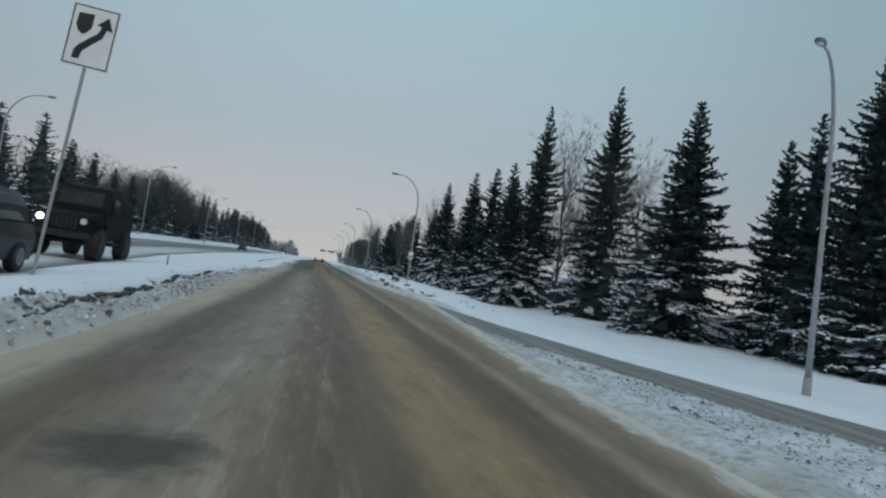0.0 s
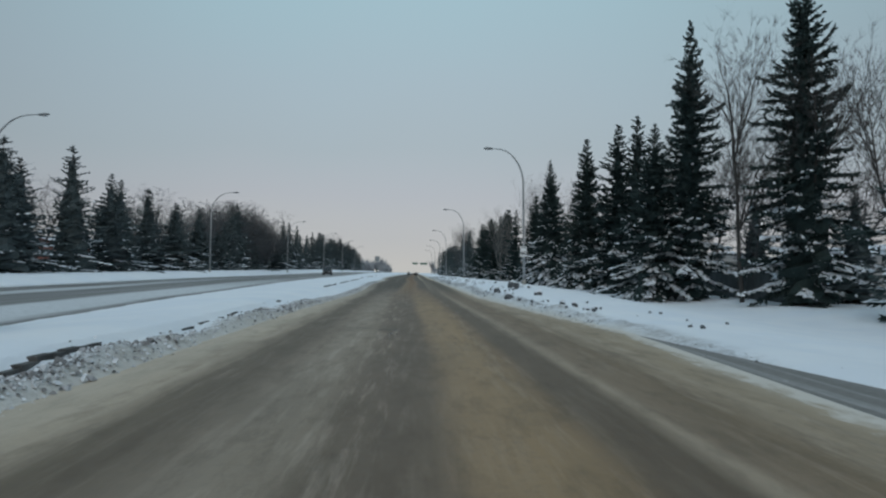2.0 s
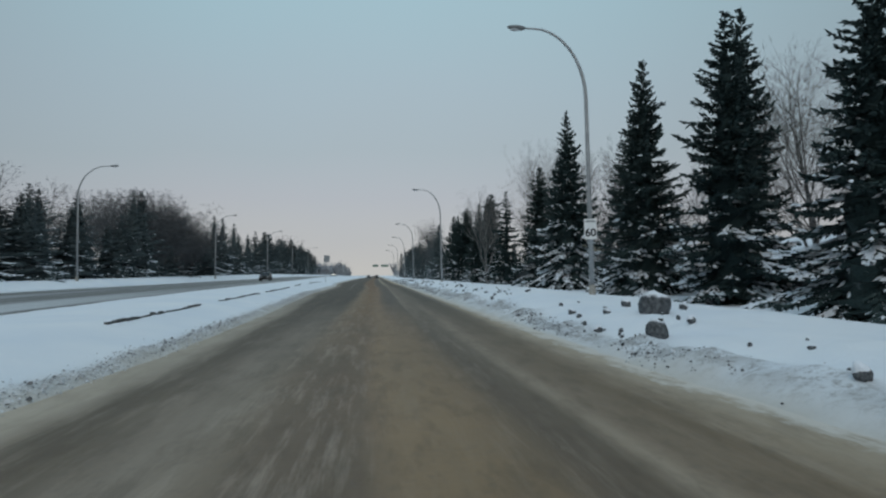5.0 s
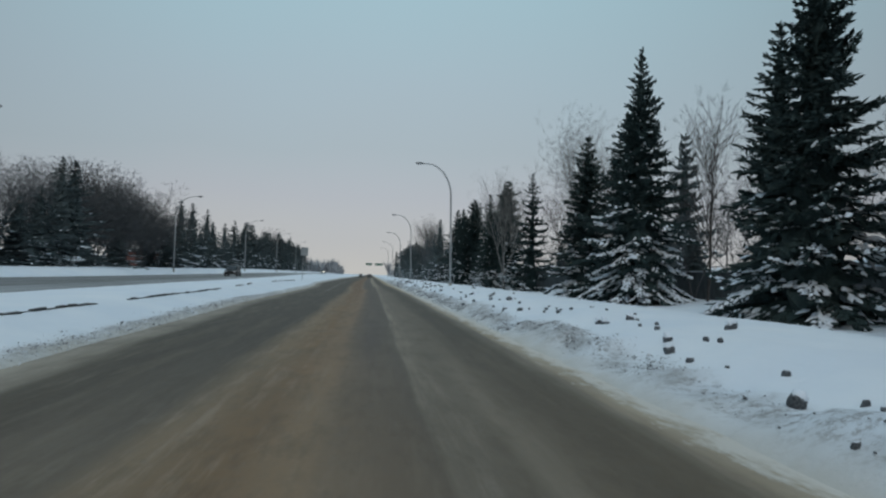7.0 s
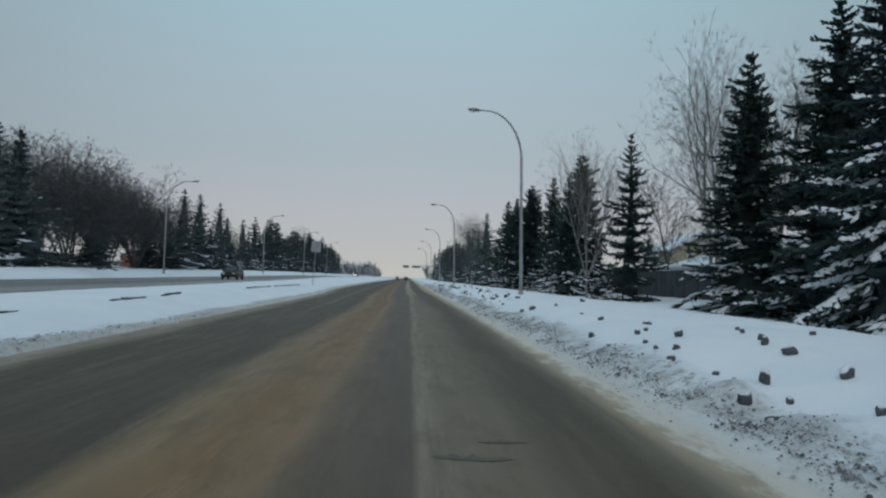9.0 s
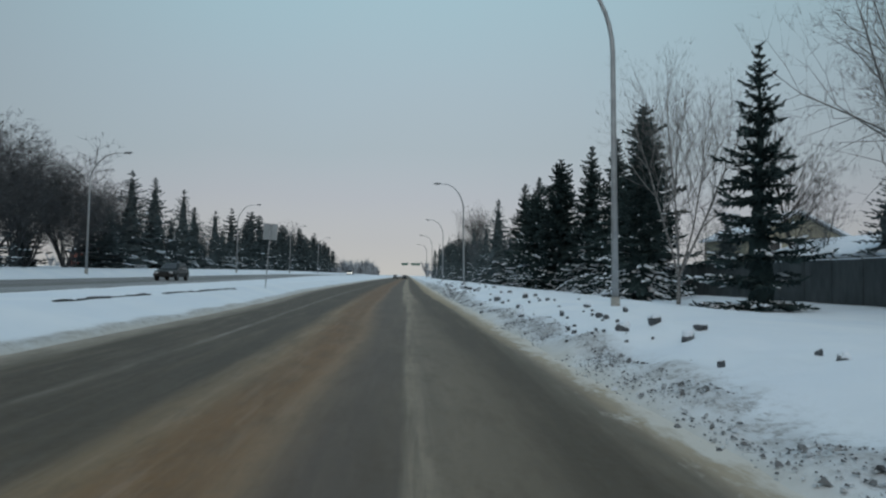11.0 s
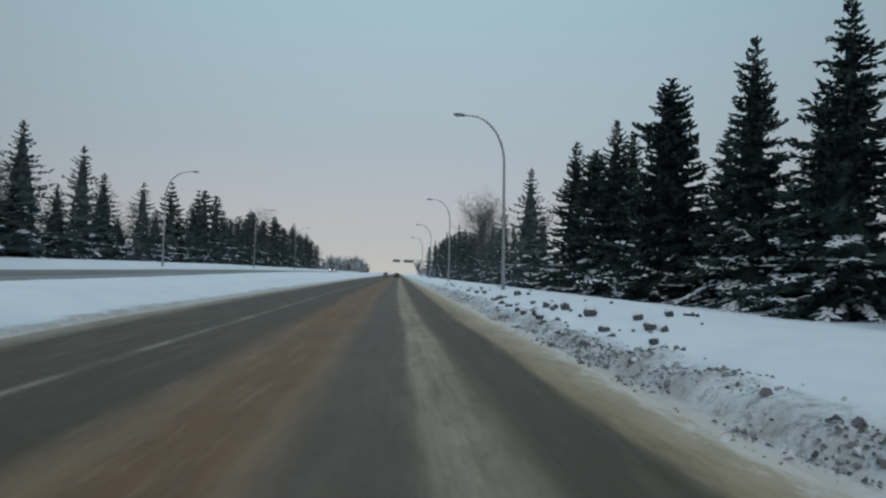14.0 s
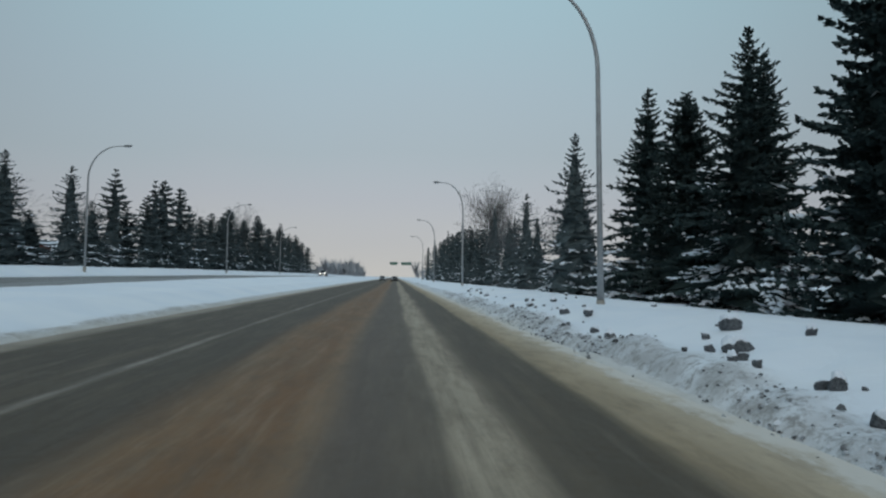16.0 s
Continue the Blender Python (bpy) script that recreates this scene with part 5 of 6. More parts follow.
_, panel = sign_post("keep_right_sign", "leaning white traffic sign with black curved arrow on steel post", (-5.24, 14.0, ground_at(-5.24, 14.0)), 0, 5.25, 0.86, 1.2, M_WHITE, lean=3.6)
top = 5.25 - 0.60
border(0.84, 1.18, top, -0.058, 0.022, M_BLACK, panel)
flat([(-0.30, top + 0.42), (-0.02, top + 0.44), (-0.02, top + 0.18), (-0.10, top + 0.06), (-0.17, top + 0.02), (-0.26, top + 0.08), (-0.31, top + 0.20)], -0.056, M_BLACK, panel, "island_mark")
flat([(-0.26, top - 0.46), (-0.13, top - 0.46), (-0.10, top - 0.30), (0.06, top - 0.12), (0.20, top + 0.02), (0.25, top + 0.20), (0.36, top + 0.18), (0.24, top + 0.44), (0.06, top + 0.26), (0.15, top + 0.23), (0.11, top + 0.10), (-0.02, top - 0.02), (-0.18, top - 0.18), (-0.25, top - 0.30)], -0.056, M_BLACK, panel, "arrow_mark")

limit = thing("speed_limit_sign", "white speed limit sign reading 60 strapped to a lamp pole", "sign")
limit.matrix_world = pose(9.52, 74.4, ground_at(9.55, 74.4) - 0.24, 0, -1.1, -4)
lp = part("panel", box((0.52, 0.02, 0.86), (0, -0.16, 3.02), 0.004), M_WHITE, limit)
part("strap", box((0.26, 0.30, 0.04), (0, 0, 3.35), 0.01), M_STEEL, limit)
part("strap", box((0.26, 0.30, 0.04), (0, 0, 2.7), 0.01), M_STEEL, limit)
part("wording_bar", box((0.42, 0.004, 0.08), (0, -0.172, 3.35)), M_SIGNBACK, lp)
fc = bpy.data.curves.new("numerals", "FONT")
fc.body, fc.size, fc.align_x, fc.extrude, fc.offset = "60", 0.47, "CENTER", 0.003, 0.012
fc.materials.append(M_BLACK)
num = new("numerals", fc)
num.parent = lp
num.matrix_local = pose(0, -0.174, 2.72, 90, 0, 0)

back, panel = sign_post("road_sign", "grey back of a square road sign on a thin post", (-7.16, 149.5, ground_at(-7.16, 149.5)), 178, 4.42 - ground_at(-7.16, 149.5), 0.86, 1.0, M_SIGNBACK, lean=-3.4)
part("bracket", box((0.06, 0.05, 0.86), (0, 0.0, 3.95 - ground_at(-7.16, 149.5)), 0.01), M_STEELDARK, back)

stake = thing("marker_stake", "short dark wooden stake standing in median snow", "stake", "", (-5.2, 25.0, ground_at(-5.2, 25.0)), 10)
part("stake", tube([(0, 0, -0.2), (0.02, 0, 0.34)], [0.022, 0.018], 7), M_BARK, stake)
part("cap", box((0.05, 0.05, 0.03), (0.02, 0, 0.355), 0.006), M_TREESNOW, stake, "small cap of snow")

# overhead signs far ahead
gan = thing("overhead_sign", "green overhead road signs on a steel gantry far ahead", "road sign", "", (3.5, 473, 0))
part("post", tube([(9.5, 0, 0), (9.5, 0, 7.8)], [0.22, 0.18], 10), M_STEEL, gan)
part("beam", box((15.4, 0.16, 0.16), (1.9, 0, 7.9), 0.03), M_STEEL, gan)
for cx, w in ((-3.6, 3.4), (2.2, 4.6)):
    part("panel", box((w, 0.12, 1.3), (cx, -0.25, 7.5), 0.03), M_GREEN, gan)


# ---- fences and houses behind the trees ----
def fence(x0, y0, x1, y1, height, mat, label, gap=2.4, cap=True):
    f = thing("fence", label, "fence")
    length = math.hypot(x1 - x0, y1 - y0)
    count = max(1, round(length / gap))
    turn = math.degrees(math.atan2(y1 - y0, x1 - x0))
    for k in range(count + 1):
        u = k / count
        x, y = x0 + (x1 - x0) * u, y0 + (y1 - y0) * u
        g = ground_at(x, y)
        part("post", box((0.12, 0.12, height + 0.3), (x, y, g + height / 2 - 0.1), 0.01, (0, 0, turn)), M_FENCE, f)
        if k < count:
            xm, ym = x + (x1 - x0) / count / 2, y + (y1 - y0) / count / 2
            gm = ground_at(xm, ym)
            part("panel", box((length / count - 0.13, 0.05, height), (xm, ym, gm + height / 2), 0.005, (0, 0, turn)), mat, f)
            if cap:
                part("snow_cap", box((length / count - 0.1, 0.16, 0.07), (xm, ym, gm + height + 0.03), 0.02, (0, 0, turn)), M_TREESNOW, f)
    return f


fence(33.4, 41.5, 31.6, 53.0, 2.1, M_FENCEPALE, "pale panel fence with dark posts behind spruces", 3.2, False)
fence(34.2, 22.0, 33.4, 41.3, 2.6, M_FENCERED, "dark red-brown board fence beside the snow", 2.4, False)
fence(25.5, 60.0, 25.0, 118.0, 2.0, M_FENCE, "long grey board fence with snow on top", 2.4)
fence(24.0, 122.0, 23.2, 185.0, 2.3, M_FENCE, "long dark grey board fence capped with snow", 2.4)
fence(-42.5, 150.0, -42.5, 182.0, 1.7, M_FENCE, "weathered grey fence behind leafless trees", 2.4, False)


def house(at, turn, w, d, h, roof_h, wall, label, gable_windows=()):
    o = thing("house", label, "house", "", at, turn)
    part("wall", box((w, d, h), (0, 0, h / 2), 0.02), wall, o)
    for s in (-1, 1):
        run = d / 2 + 0.5
        ang = math.degrees(math.atan2(roof_h, run))
        part("roof", box((w + 1.0, math.hypot(run, roof_h), 0.22), (0, s * run / 2, h + roof_h / 2 + 0.05), 0.03, (-s * ang, 0, 0)), M_TREESNOW, o, "snow-covered roof slope")
    for sx in (-1, 1):
        g = bmesh.new()
        vs = [g.verts.new((sx * (w / 2 - 0.02), y, z)) for y, z in ((-d / 2, h), (d / 2, h), (0, h + roof_h * d / (d + 1)))]
        g.faces.new(vs)
        part("gable", g, wall, o)
    for k in range(3):
        wx = -w / 2 + w * (k + 0.5) / 3
        for s in (-1, 1):
            win = part("window", box((1.3, 0.08, 1.1), (wx, s * (d / 2 + 0.02), h * 0.58), 0.02), M_GLASS, o)
            part("frame", box((1.46, 0.05, 0.08), (wx, s * (d / 2 + 0.05), h * 0.58 + 0.58)), M_WHITE, win)
            part("sill", box((1.46, 0.10, 0.06), (wx, s * (d / 2 + 0.05), h * 0.58 - 0.58)), M_WHITE, win)
    for wy, wz in gable_windows:
        win = part("window", box((0.08, 1.0, 1.25), (-w / 2 - 0.02, wy, wz), 0.02), M_GLASS, o)
        for dy, dz, sy, sz in ((-0.56, 0, 0.14, 1.45), (0.56, 0, 0.14, 1.45), (0, 0.69, 0.98, 0.14), (0, -0.69, 0.98, 0.14)):
            part("frame", box((0.07, sy, sz), (-w / 2 - 0.035, wy + dy, wz + dz), 0.01), M_WHITE, win)
    return o


house((34, 152, 0.2), 92, 14, 9, 2.9, 1.6, M_SIDINGGREY, "low grey house with a snowy roof behind the fence")
house((38.5, 174, 0.2), 90, 9, 10, 5.3, 2.6, M_SIDING, "beige two-storey house with white-framed gable windows and snowy roof", ((-1.9, 4.3), (0.2, 4.3), (2.3, 4.3)))
house((36, 100, -0.1), 90, 13, 9, 2.8, 1.5, M_SIDINGGREY, "low house half hidden behind spruces")
house((37, 74, -0.3), 90, 13, 9, 2.8, 1.5, M_SIDINGGREY, "low house half hidden behind spruces")
house((43, 40, -0.4), 90, 12, 9, 2.8, 1.5, M_SIDINGGREY, "low house behind a pale fence")
house((-50, 232, 1.5), 90, 16, 10, 2.8, 1.4, M_BRICK, "red brick bungalow with a snowy roof across the road")
house((-50, 262, 1.5), 90, 14, 10, 2.8, 1.4, M_BRICK, "red brick bungalow with a snowy roof across the road")
house((-50, 118, 1.2), 90, 14, 10, 2.8, 1.4, M_BRICK, "red brick bungalow with a snowy roof across the road")


def shed(at, turn):
    o = thing("garden_shed", "small grey-green garden shed under thick snow between spruces", "shed", "", at, turn)
    part("wall", box((2.4, 2.0, 2.1), (0, 0, 1.05), 0.02), M_SHED, o)
    for s in (-1, 1):
        part("roof", box((1.65, 2.5, 0.24), (s * 0.70, 0, 2.42), 0.06, (0, s * 24, 0)), M_TREESNOW, o, "snow-covered roof slope")
    door = part("door", box((0.85, 0.05, 1.75), (0.3, -1.02, 0.9), 0.01), M_FENCE, o)
    part("handle", box((0.04, 0.06, 0.14), (0.62, -1.06, 0.95), 0.01), M_STEEL, door)
    return o


shed((22.4, 228.0, ground_at(22.4, 228.0)), 4)


# ---- curb along the median ----
CURB_SNOW = ((28.2, 31.6), (32.5, 32.9), (33.7, 34.4), (34.9, 35.5), (36.2, 42.6), (43.6, 61.0), (70.0, 73.5), (84.6, 87.0), (101.8, 106.5), (109.0, 110.5), (113.0, 124.0), (130.5, 131.6), (142.5, 170.0))


def curb():
    bm = bmesh.new()
    rng = np.random.RandomState(4)
    y = 2.0
    while y < 145:
        run = rng.uniform(0.25, 0.7) if y > 27 else 0.35
        x0, x1 = float(curb_line(y)), float(curb_line(y + run))
        g = ground_at((x0 + x1) / 2 + 0.12, y + run / 2)
        turn = -math.degrees(math.atan2(x1 - x0, run))
        if not any(a < y + run / 2 < b for a, b in CURB_SNOW):
            j_ = 0.006 if y < 27 else 0.03
            box((rng.uniform(0.11, 0.16) if y < 27 else rng.uniform(0.08, 0.11), run * (1.15 if y < 27 else 1.04), 0.12), ((x0 + x1) / 2 + rng.uniform(-j_, j_), y + run / 2, g + (0.0 if y < 27 else -0.025 if y < 45 else 0.0) + rng.uniform(-j_, j_ * 0.6)), 0, (rng.uniform(-2, 2) * (y > 27), rng.uniform(-8, 8) * (y > 27), turn + rng.uniform(-3, 3) * (y > 27)), bm)
        y += run
    c = part("curb", bm, M_CURB)
    return tagged(c, "dark wet concrete curb showing through snow on the median", "curb", "", "structure")


curb()


# ---- repairs in the asphalt ----
M_TAR = two_tone("tar_patch", (0.072, 0.064, 0.053), (0.130, 0.113, 0.090), 11.0, 0.7, stretch=(1, 4, 1))
for x, y, length, turn, wide in ((-0.80, 34.0, 0.7, -22, 0.07), (-0.08, 33.55, 0.62, -24, 0.15), (2.0, 92.4, 0.62, -4, 0.07), (2.3, 92.9, 0.42, 3, 0.05)):
    bm = bmesh.new()
    count = 14
    up = [bm.verts.new((-length / 2 + length * k / count, random.uniform(0.1, 1.9) * wide * math.sin(0.2 + 2.74 * k / count), 0)) for k in range(count + 1)]
    lo = [bm.verts.new((-length / 2 + length * k / count, -random.uniform(0.2, 1.7) * wide * math.sin(0.2 + 2.74 * k / count), 0)) for k in range(count + 1)]
    for k in range(count):
        bm.faces.new((lo[k], lo[k + 1], up[k + 1], up[k]))
    strip = part("tar_strip", bm, M_TAR)
    strip.matrix_world = pose(x, y, 0.025, 0, 0, turn)
    tagged(strip, "dark worn tar strip across the sanded asphalt", "road patch", "", "structure")


# ---- clods of ploughed snow ----
def lump(seed, cap, dents=1.0, fine=3):
    """A rounded, dented lump of ice; the cap is the thick snow on its upper side."""
    bm = bmesh.new()
    bmesh.ops.create_icosphere(bm, subdivisions=fine, radius=1)
    o = Vector(np.random.RandomState(seed).uniform(-50, 50, 3))
    for v in bm.verts:
        n_ = v.co.copy()
        k = 1 + dents * (0.42 * noise.noise(n_ * 1.1 + o) + 0.20 * noise.noise(n_ * 2.4 + o)) + 0.08 * noise.noise(n_ * 6.0 + o)
        v.co = Vector((n_.x * 1.1, n_.y * 0.9, n_.z * 0.85)) * k
        if cap:
            edge = 0.36 + 0.34 * noise.noise(n_ * 2.2 + o * 2)
            v.co = v.co * (1.06 if n_.z > edge else 0.90) + Vector((-0.04, 0.06, 0.07 if n_.z > edge else 0.0))
    if cap:
        low = [v for v in bm.verts if v.co.z < 0.14]
        bmesh.ops.delete(bm, geom=low, context="VERTS")
    me = bpy.data.meshes.new("snow_cap" if cap else "snow_clod")
    bm.to_mesh(me)
    bm.free()
    me.polygons.foreach_set("use_smooth", [True] * len(me.polygons))
    me.materials.append(M_TREESNOW if cap else M_CLOD)
    return me


CLODS = [(lump(40 + k, False), lump(40 + k, True)) for k in range(7)]
SMALL = [lump(50 + k, False, 1.0, 2) for k in range(7)]


BOULDER = lump(61, False, 0.45)


def clod(x, y, r, label="lump of dark dirty ice capped with snow", capped=True):
    body, cap = CLODS[random.randrange(7)] if capped else (BOULDER, None)
    if r < 0.085 and capped:
        body = SMALL[random.randrange(7)]
    o = new("snow_clod", body)
    o.matrix_world = pose(x, y, ground_at(x, y) + r * 0.42, random.uniform(-20, 20), random.uniform(-20, 20), random.uniform(0, 360)) @ Matrix.Diagonal((r * random.uniform(0.85, 1.05), r * random.uniform(0.75, 1.0), r * random.uniform(1.05, 1.5), 1))
    if r >= 0.085 and capped:
        c = new("snow_cap", cap)
        c.parent = o
        c.matrix_local = pose(0, 0, 0.04)
    return tagged(o, label, "snow lump", "snow clods on the verge")


clod(6.75, 61.3, 0.36, "large rounded boulder of dirty ice dusted with snow", False)
clod(5.3, 57.7, 0.23, "large dark boulder of dirty ice on the verge", False)
for x, y, r in ((4.96, 160.2, 0.14), (5.57, 160.7, 0.11), (6.03, 161.1, 0.12), (6.12, 160.5, 0.12), (6.08, 158.9, 0.16), (4.84, 156.8, 0.11), (4.78, 156.3, 0.11), (4.9, 155.6, 0.09), (4.78, 155.8, 0.06), (6.18, 156.6, 0.18), (4.68, 158.0, 0.10), (4.89, 157.5, 0.06), (5.03, 164.9, 0.10), (5.37, 164.7, 0.13), (6.06, 163.6, 0.09), (6.62, 163.1, 0.08),
                (6.59, 154.2, 0.12), (6.13, 152.2, 0.13), (5.51, 153.2, 0.10), (5.68, 150.8, 0.07), (6.73, 162.6, 0.08), (6.3, 165.0, 0.08), (6.81, 171.2, 0.16), (6.09, 177.7, 0.13), (3.87, 168.2, 0.05), (5.3, 152.0, 0.06),
                (5.18, 173.0, 0.10), (5.58, 168.6, 0.16), (5.32, 167.9, 0.07), (5.14, 167.2, 0.06), (5.24, 166.1, 0.07), (5.44, 174.9, 0.11), (5.81, 179.3, 0.14), (5.86, 184.6, 0.12), (6.22, 170.9, 0.07)):
    clod(x, y, 1.1 * r)
for x, y, r in ((5.81, 98.0, 0.13), (6.52, 96.7, 0.12), (6.26, 95.6, 0.12), (5.35, 94.5, 0.13), (5.28, 93.9, 0.08), (4.82, 93.9, 0.12), (5.31, 95.6, 0.06), (6.00, 94.1, 0.13), (5.36, 93.3, 0.06), (5.18, 97.3, 0.06), (5.93, 80.5, 0.14), (6.73, 80.7, 0.13), (6.66, 80.2, 0.12), (6.3, 79.1, 0.06), (6.69, 79.2, 0.06), (6.28, 78.2, 0.06), (7.52, 82.4, 0.07), (7.01, 83.0, 0.06), (6.24, 83.5, 0.08), (6.4, 76.2, 0.09), (5.81, 73.6, 0.08), (4.47, 70.7, 0.05), (5.63, 72.1, 0.07), (5.48, 74.3, 0.05),
                (7.14, 64.1, 0.17), (7.63, 63.9, 0.12), (6.06, 66.7, 0.12), (5.21, 64.7, 0.07), (5.06, 65.2, 0.07), (5.6, 63.3, 0.13), (5.26, 60.4, 0.07), (5.28, 59.5, 0.06), (5.26, 59.3, 0.06), (6.4, 58.7, 0.13), (6.34, 60.0, 0.10), (4.51, 65.6, 0.09), (4.49, 57.2, 0.06)):
    clod(x, y, 0.66 * r)
for x, y, r in ((5.61, 86.8, 0.11), (5.99, 85.3, 0.06), (6.28, 84.6, 0.06), (5.95, 83.7, 0.08), (6.49, 85.8, 0.06), (7.24, 84.9, 0.09), (5.83, 86.5, 0.05), (6.39, 86.3, 0.05), (6.04, 88.8, 0.07), (5.89, 89.8, 0.12), (4.88, 89.5, 0.06), (5.11, 88.6, 0.06), (4.89, 93.5, 0.07), (5.65, 93.1, 0.08), (6.15, 93.0, 0.07), (5.5, 123.8, 0.10), (5.5, 123.2, 0.06), (5.3, 121.7, 0.05), (6.0, 123.6, 0.05), (6.0, 122.2, 0.11), (6.7, 122.5, 0.11), (5.8, 120.2, 0.06), (5.4, 118.6, 0.14), (6.1, 119.2, 0.03), (5.2, 117.8, 0.04), (5.6, 117.7, 0.04), (5.0, 118.4, 0.05), (5.2, 119.6, 0.05), (4.8, 118.4, 0.04), (6.3, 127.7, 0.06), (6.0, 122.8, 0.07), (4.5, 119.0, 0.04), (5.9, 121.6, 0.05)):
    clod(x, y, 0.74 * r)
for x, y, r in ((6.9, 43.2, 0.13), (6.9, 42.0, 0.12), (6.8, 44.5, 0.12), (4.9, 49.8, 0.16), (5.3, 45.7, 0.08), (5.1, 47.7, 0.07), (6.7, 52.0, 0.17), (8.9, 41.9, 0.05), (9.3, 41.9, 0.06), (5.2, 52.5, 0.10)):
    clod(x, y, r)
for x, y, r in ((5.72, 138.0, 0.24), (5.66, 135.7, 0.16), (6.6, 135.5, 0.21), (6.6, 130.9, 0.12), (6.72, 130.3, 0.06), (6.08, 131.6, 0.08), (4.73, 135.5, 0.10), (4.31, 131.5, 0.12), (5.95, 135.9, 0.10), (4.3, 141.5, 0.10), (-3.4, 9.0, 0.13), (-3.1, 10.5, 0.09), (-3.4, 15.0, 0.13), (5.2, 22.4, 0.10)):
    clod(x, y, 0.7 * r)
rng_c = random.Random(8)
for k in range(170):
    y = rng_c.uniform(36, 215)
    x = float(right_edge(y)) + 1.0 + abs(rng_c.gauss(0, 1.5)) + (1.5 if y < 40 else 0)
    clod(x, y, rng_c.choice((0.03, 0.04, 0.05, 0.06, 0.07, 0.09, 0.11)), "small lump of dirty ice in the snow of the verge")
for x, y, r in ((0.0, 32.54, 0.022), (0.13, 32.46, 0.014), (-0.04, 32.03, 0.010)):
    o = new("stone", CLODS[2][0])
    o.matrix_world = pose(x, y, 0.02 + 0.6 * r, 10, 5, 40) @ Matrix.Diagonal((r, r, r, 1))
    tagged(o, "small dark stone lying on the sanded asphalt", "stone", "stones on the road")


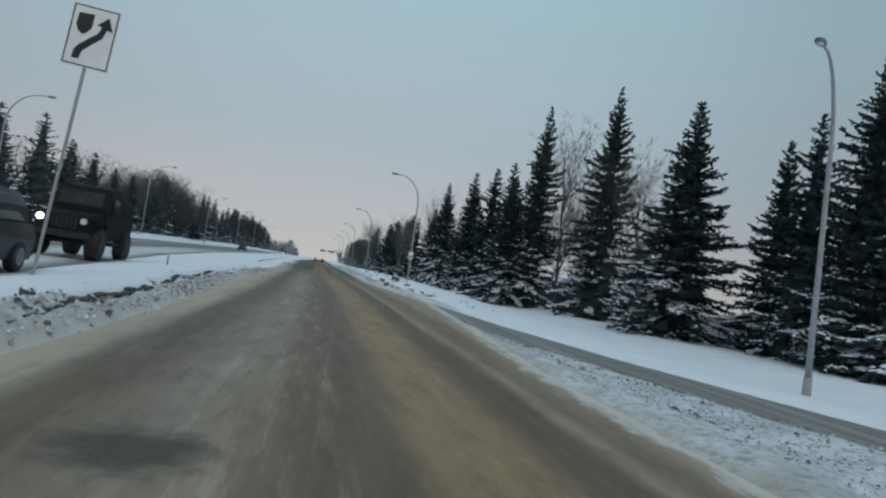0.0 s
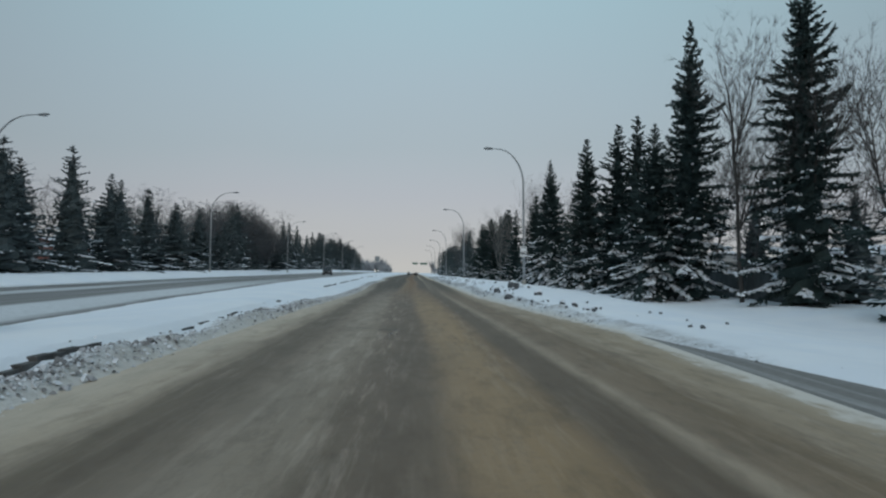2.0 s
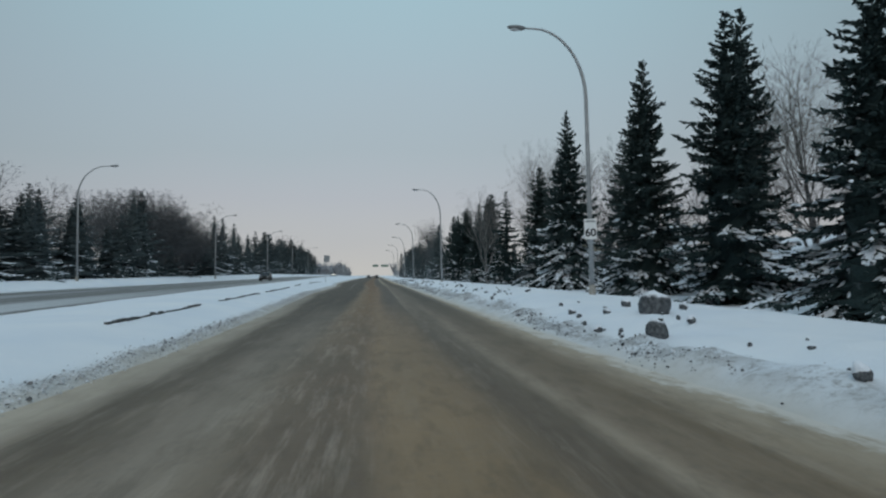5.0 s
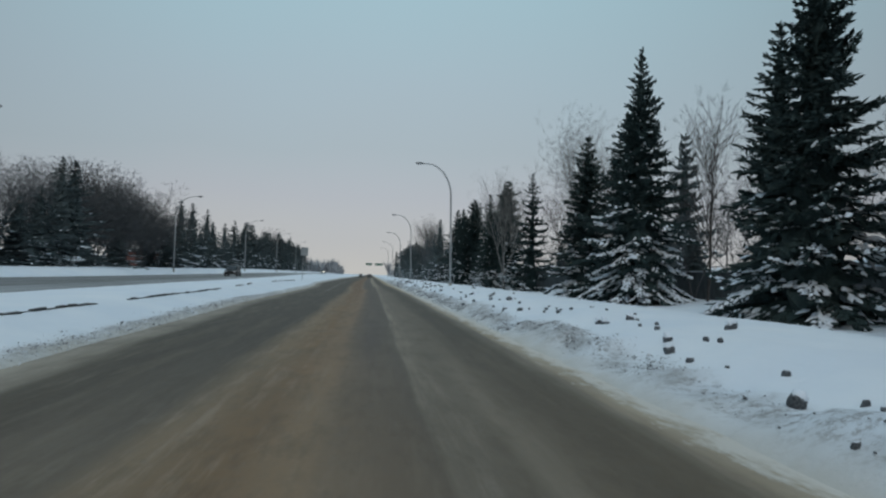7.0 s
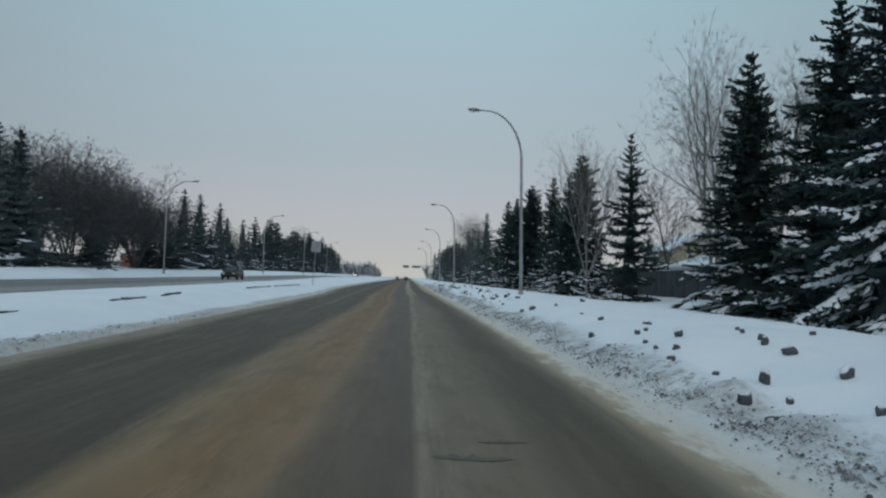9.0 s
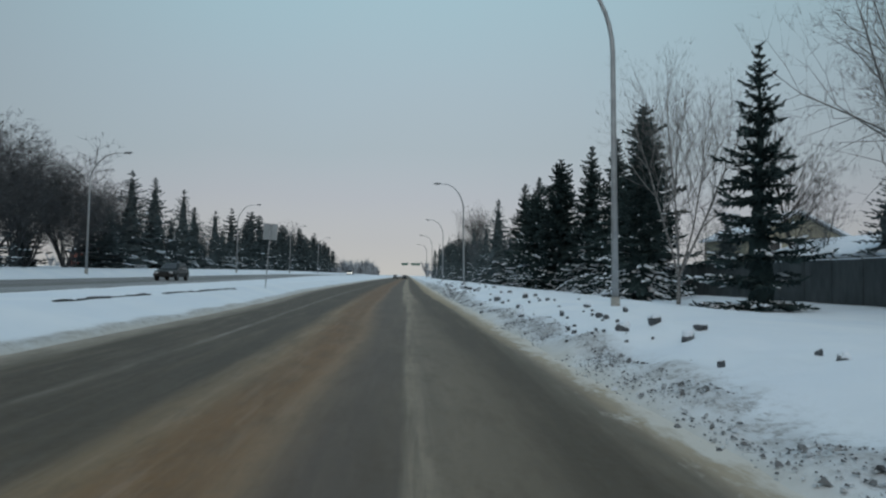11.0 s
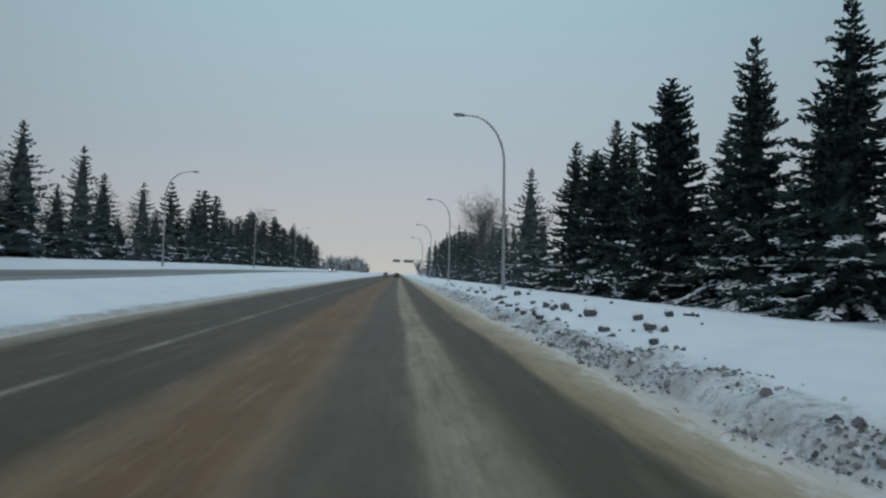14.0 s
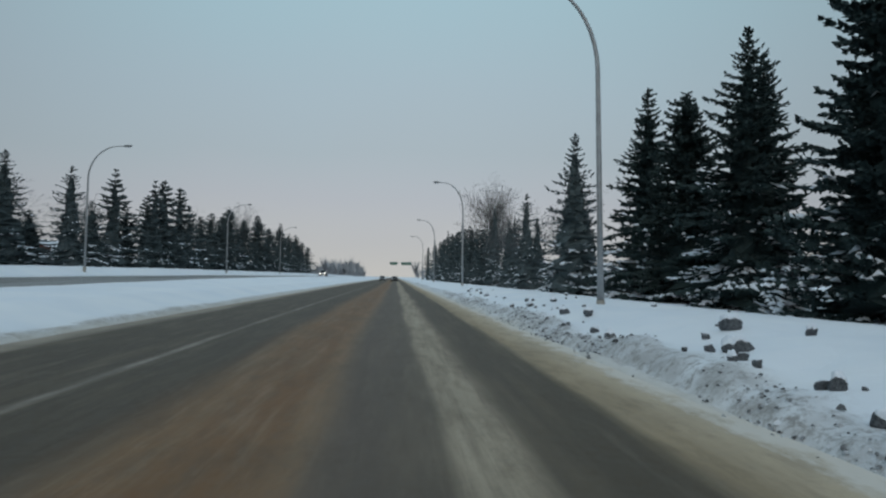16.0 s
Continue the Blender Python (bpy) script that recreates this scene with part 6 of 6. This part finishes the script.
def crumbs(name, side, label):
    """Countless crumbs of gritty snow along an edge of the road, as one mesh."""
    rng = np.random.RandomState(77 if side > 0 else 78)
    v, f = [], []
    base = np.array([(1, 0, -0.3), (-0.4, 0.9, -0.3), (-0.6, -0.8, -0.3), (-0.3, 0.05, 0.55), (0.5, 0.4, 0.5)])
    tri = [(0, 4, 3), (4, 1, 3), (1, 2, 3), (2, 0, 3), (0, 1, 4)]
    n_ = 58000 if side > 0 else 14000
    y = rng.uniform(2, 210 if side > 0 else 112, n_)
    patch = np.sin(y * 0.33) + np.sin(y * 0.131 + 1) + rng.randn(n_) * 0.6
    patch = np.where((y > 114) & (y < 141), 1.0, patch)
    clump = value_noise(y * 1.7, rng.uniform(0, 1, n_) * 2.5)
    # on the near verge a wide scatter, beside the slip lane a ridge, on the median a narrow ridge
    spread = np.interp(y, [24, 40, 65, 105, 116, 138, 150, 210], [0.45, 0.40, 0.20, 0.20, 0.36, 0.36, 0.34, 0.34])
    keep_some = np.interp(y, [0, 24, 26, 60, 68, 110, 116, 138, 150, 210], [0.65, 0.65, 0.2, 0.3, 1.0, 1.0, 0.75, 0.7, 0.75, 0.4])
    patch = np.where((side > 0) & (rng.rand(n_) > keep_some), -9, patch)
    off = np.where(side > 0, np.where(y < 24, rng.uniform(0.25, 1.0, n_) * np.maximum(slip_near(y) - right_edge(y), 0.3), np.abs(rng.normal(np.interp(y, [24, 40, 60, 74, 80, 84, 210], [0.5, 0.5, 0.6, 0.85, 0.85, 0.58, 0.58]), 0.75 * spread))), np.abs(rng.normal(0.46, 0.17, n_)))
    off = off * (1 + 0.25 * clump)
    x = np.where(side > 0, right_edge(y) + off, left_edge(y) - off)
    z = land(x, y)
    # they lie in drifts with clean snow between
    drift = value_noise(x * 1.9 + 40, y * 0.8) + 0.6 * value_noise(x * 4.5, y * 2.6 + 9)
    patch = np.where((side > 0) & (y > 24) & (drift < rng.uniform(-0.35, 0.35, n_) - 0.45 * ((y > 68) & (y < 110))), -9, patch)
    size = (rng.uniform(0.008, 0.024, n_) * np.interp(y, [60, 68, 108, 114, 140, 148, 170, 180], [1.0, 0.78, 0.78, 1.0, 1.0, 1.5, 1.5, 1.0]) if side > 0 else rng.uniform(0.008, 0.027, n_) * np.interp(y, [0, 40, 52], [1.55, 1.45, 0.75])) * (1 + (rng.rand(n_) < 0.08) * rng.uniform(0.4, 1.7, n_))
    for k in range(n_):
        if patch[k] < -8 or (patch[k] < -1.1 and y[k] > 24) or (side < 0 and (y[k] > 110 or (y[k] < 15 and k % 4))):
            continue
        a = rng.uniform(0, 6.28)
        c, s = math.cos(a), math.sin(a)
        q = base * size[k] * rng.uniform(0.7, 1.3, (5, 1))
        i = len(v)
        v.extend(np.stack([x[k] + q[:, 0] * c - q[:, 1] * s, y[k] + q[:, 0] * s + q[:, 1] * c, z[k] + q[:, 2] + size[k] * 0.3 + 0.014], -1).tolist())
        f.extend([(i + a_, i + b_, i + c_) for a_, b_, c_ in tri])
    o = mesh_object(name, v, f, M_CRUMB if side > 0 else M_CRUMBGREY)
    return tagged(o, label, "snow", "", "stuff")


crumbs("gritty_snow", 1, "gritty crumbs of ploughed snow along the road's edge")
crumbs("gritty_snow", -1, "gritty crumbs of ploughed snow along the median")


# ---- the distance ----
def far_woods():
    """A low far line of bare woods beyond the end of the road, each tree a bundle of slender twigs fanning up from a stem."""
    rng = np.random.RandomState(19)
    v, f = [], []
    for k in range(760):
        x = rng.uniform(-330, 330) if k % 3 else rng.uniform(-110, -27)
        if -27 < x < 17:
            continue
        y = rng.uniform(640, 860)
        h = rng.uniform(6, 14) * (0.85 + 0.30 * math.sin(x * 0.11) + 0.25 * math.sin(x * 0.37 + 2))
        for j in range(16):
            a, spread = rng.uniform(0, 6.283), rng.uniform(0.05, 0.42) * h
            z0, z1 = rng.uniform(0.0, 0.35) * h, h * rng.uniform(0.65, 1.0)
            w = rng.uniform(0.25, 0.6)
            i = len(v)
            tip = (x + spread * math.cos(a), y + spread * math.sin(a), z1)
            v += [(x - w, y, z0), (x + w, y + w, z0), (x, y - w, z0), ((x + tip[0]) / 2 + w, y, (z0 + z1) / 2 + w), tip]
            f += [(i, i + 1, i + 3), (i + 1, i + 2, i + 3), (i + 2, i, i + 3), (i, i + 3, i + 4), (i + 2, i + 4, i + 3)]
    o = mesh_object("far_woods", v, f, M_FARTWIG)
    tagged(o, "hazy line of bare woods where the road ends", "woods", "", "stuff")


far_woods()
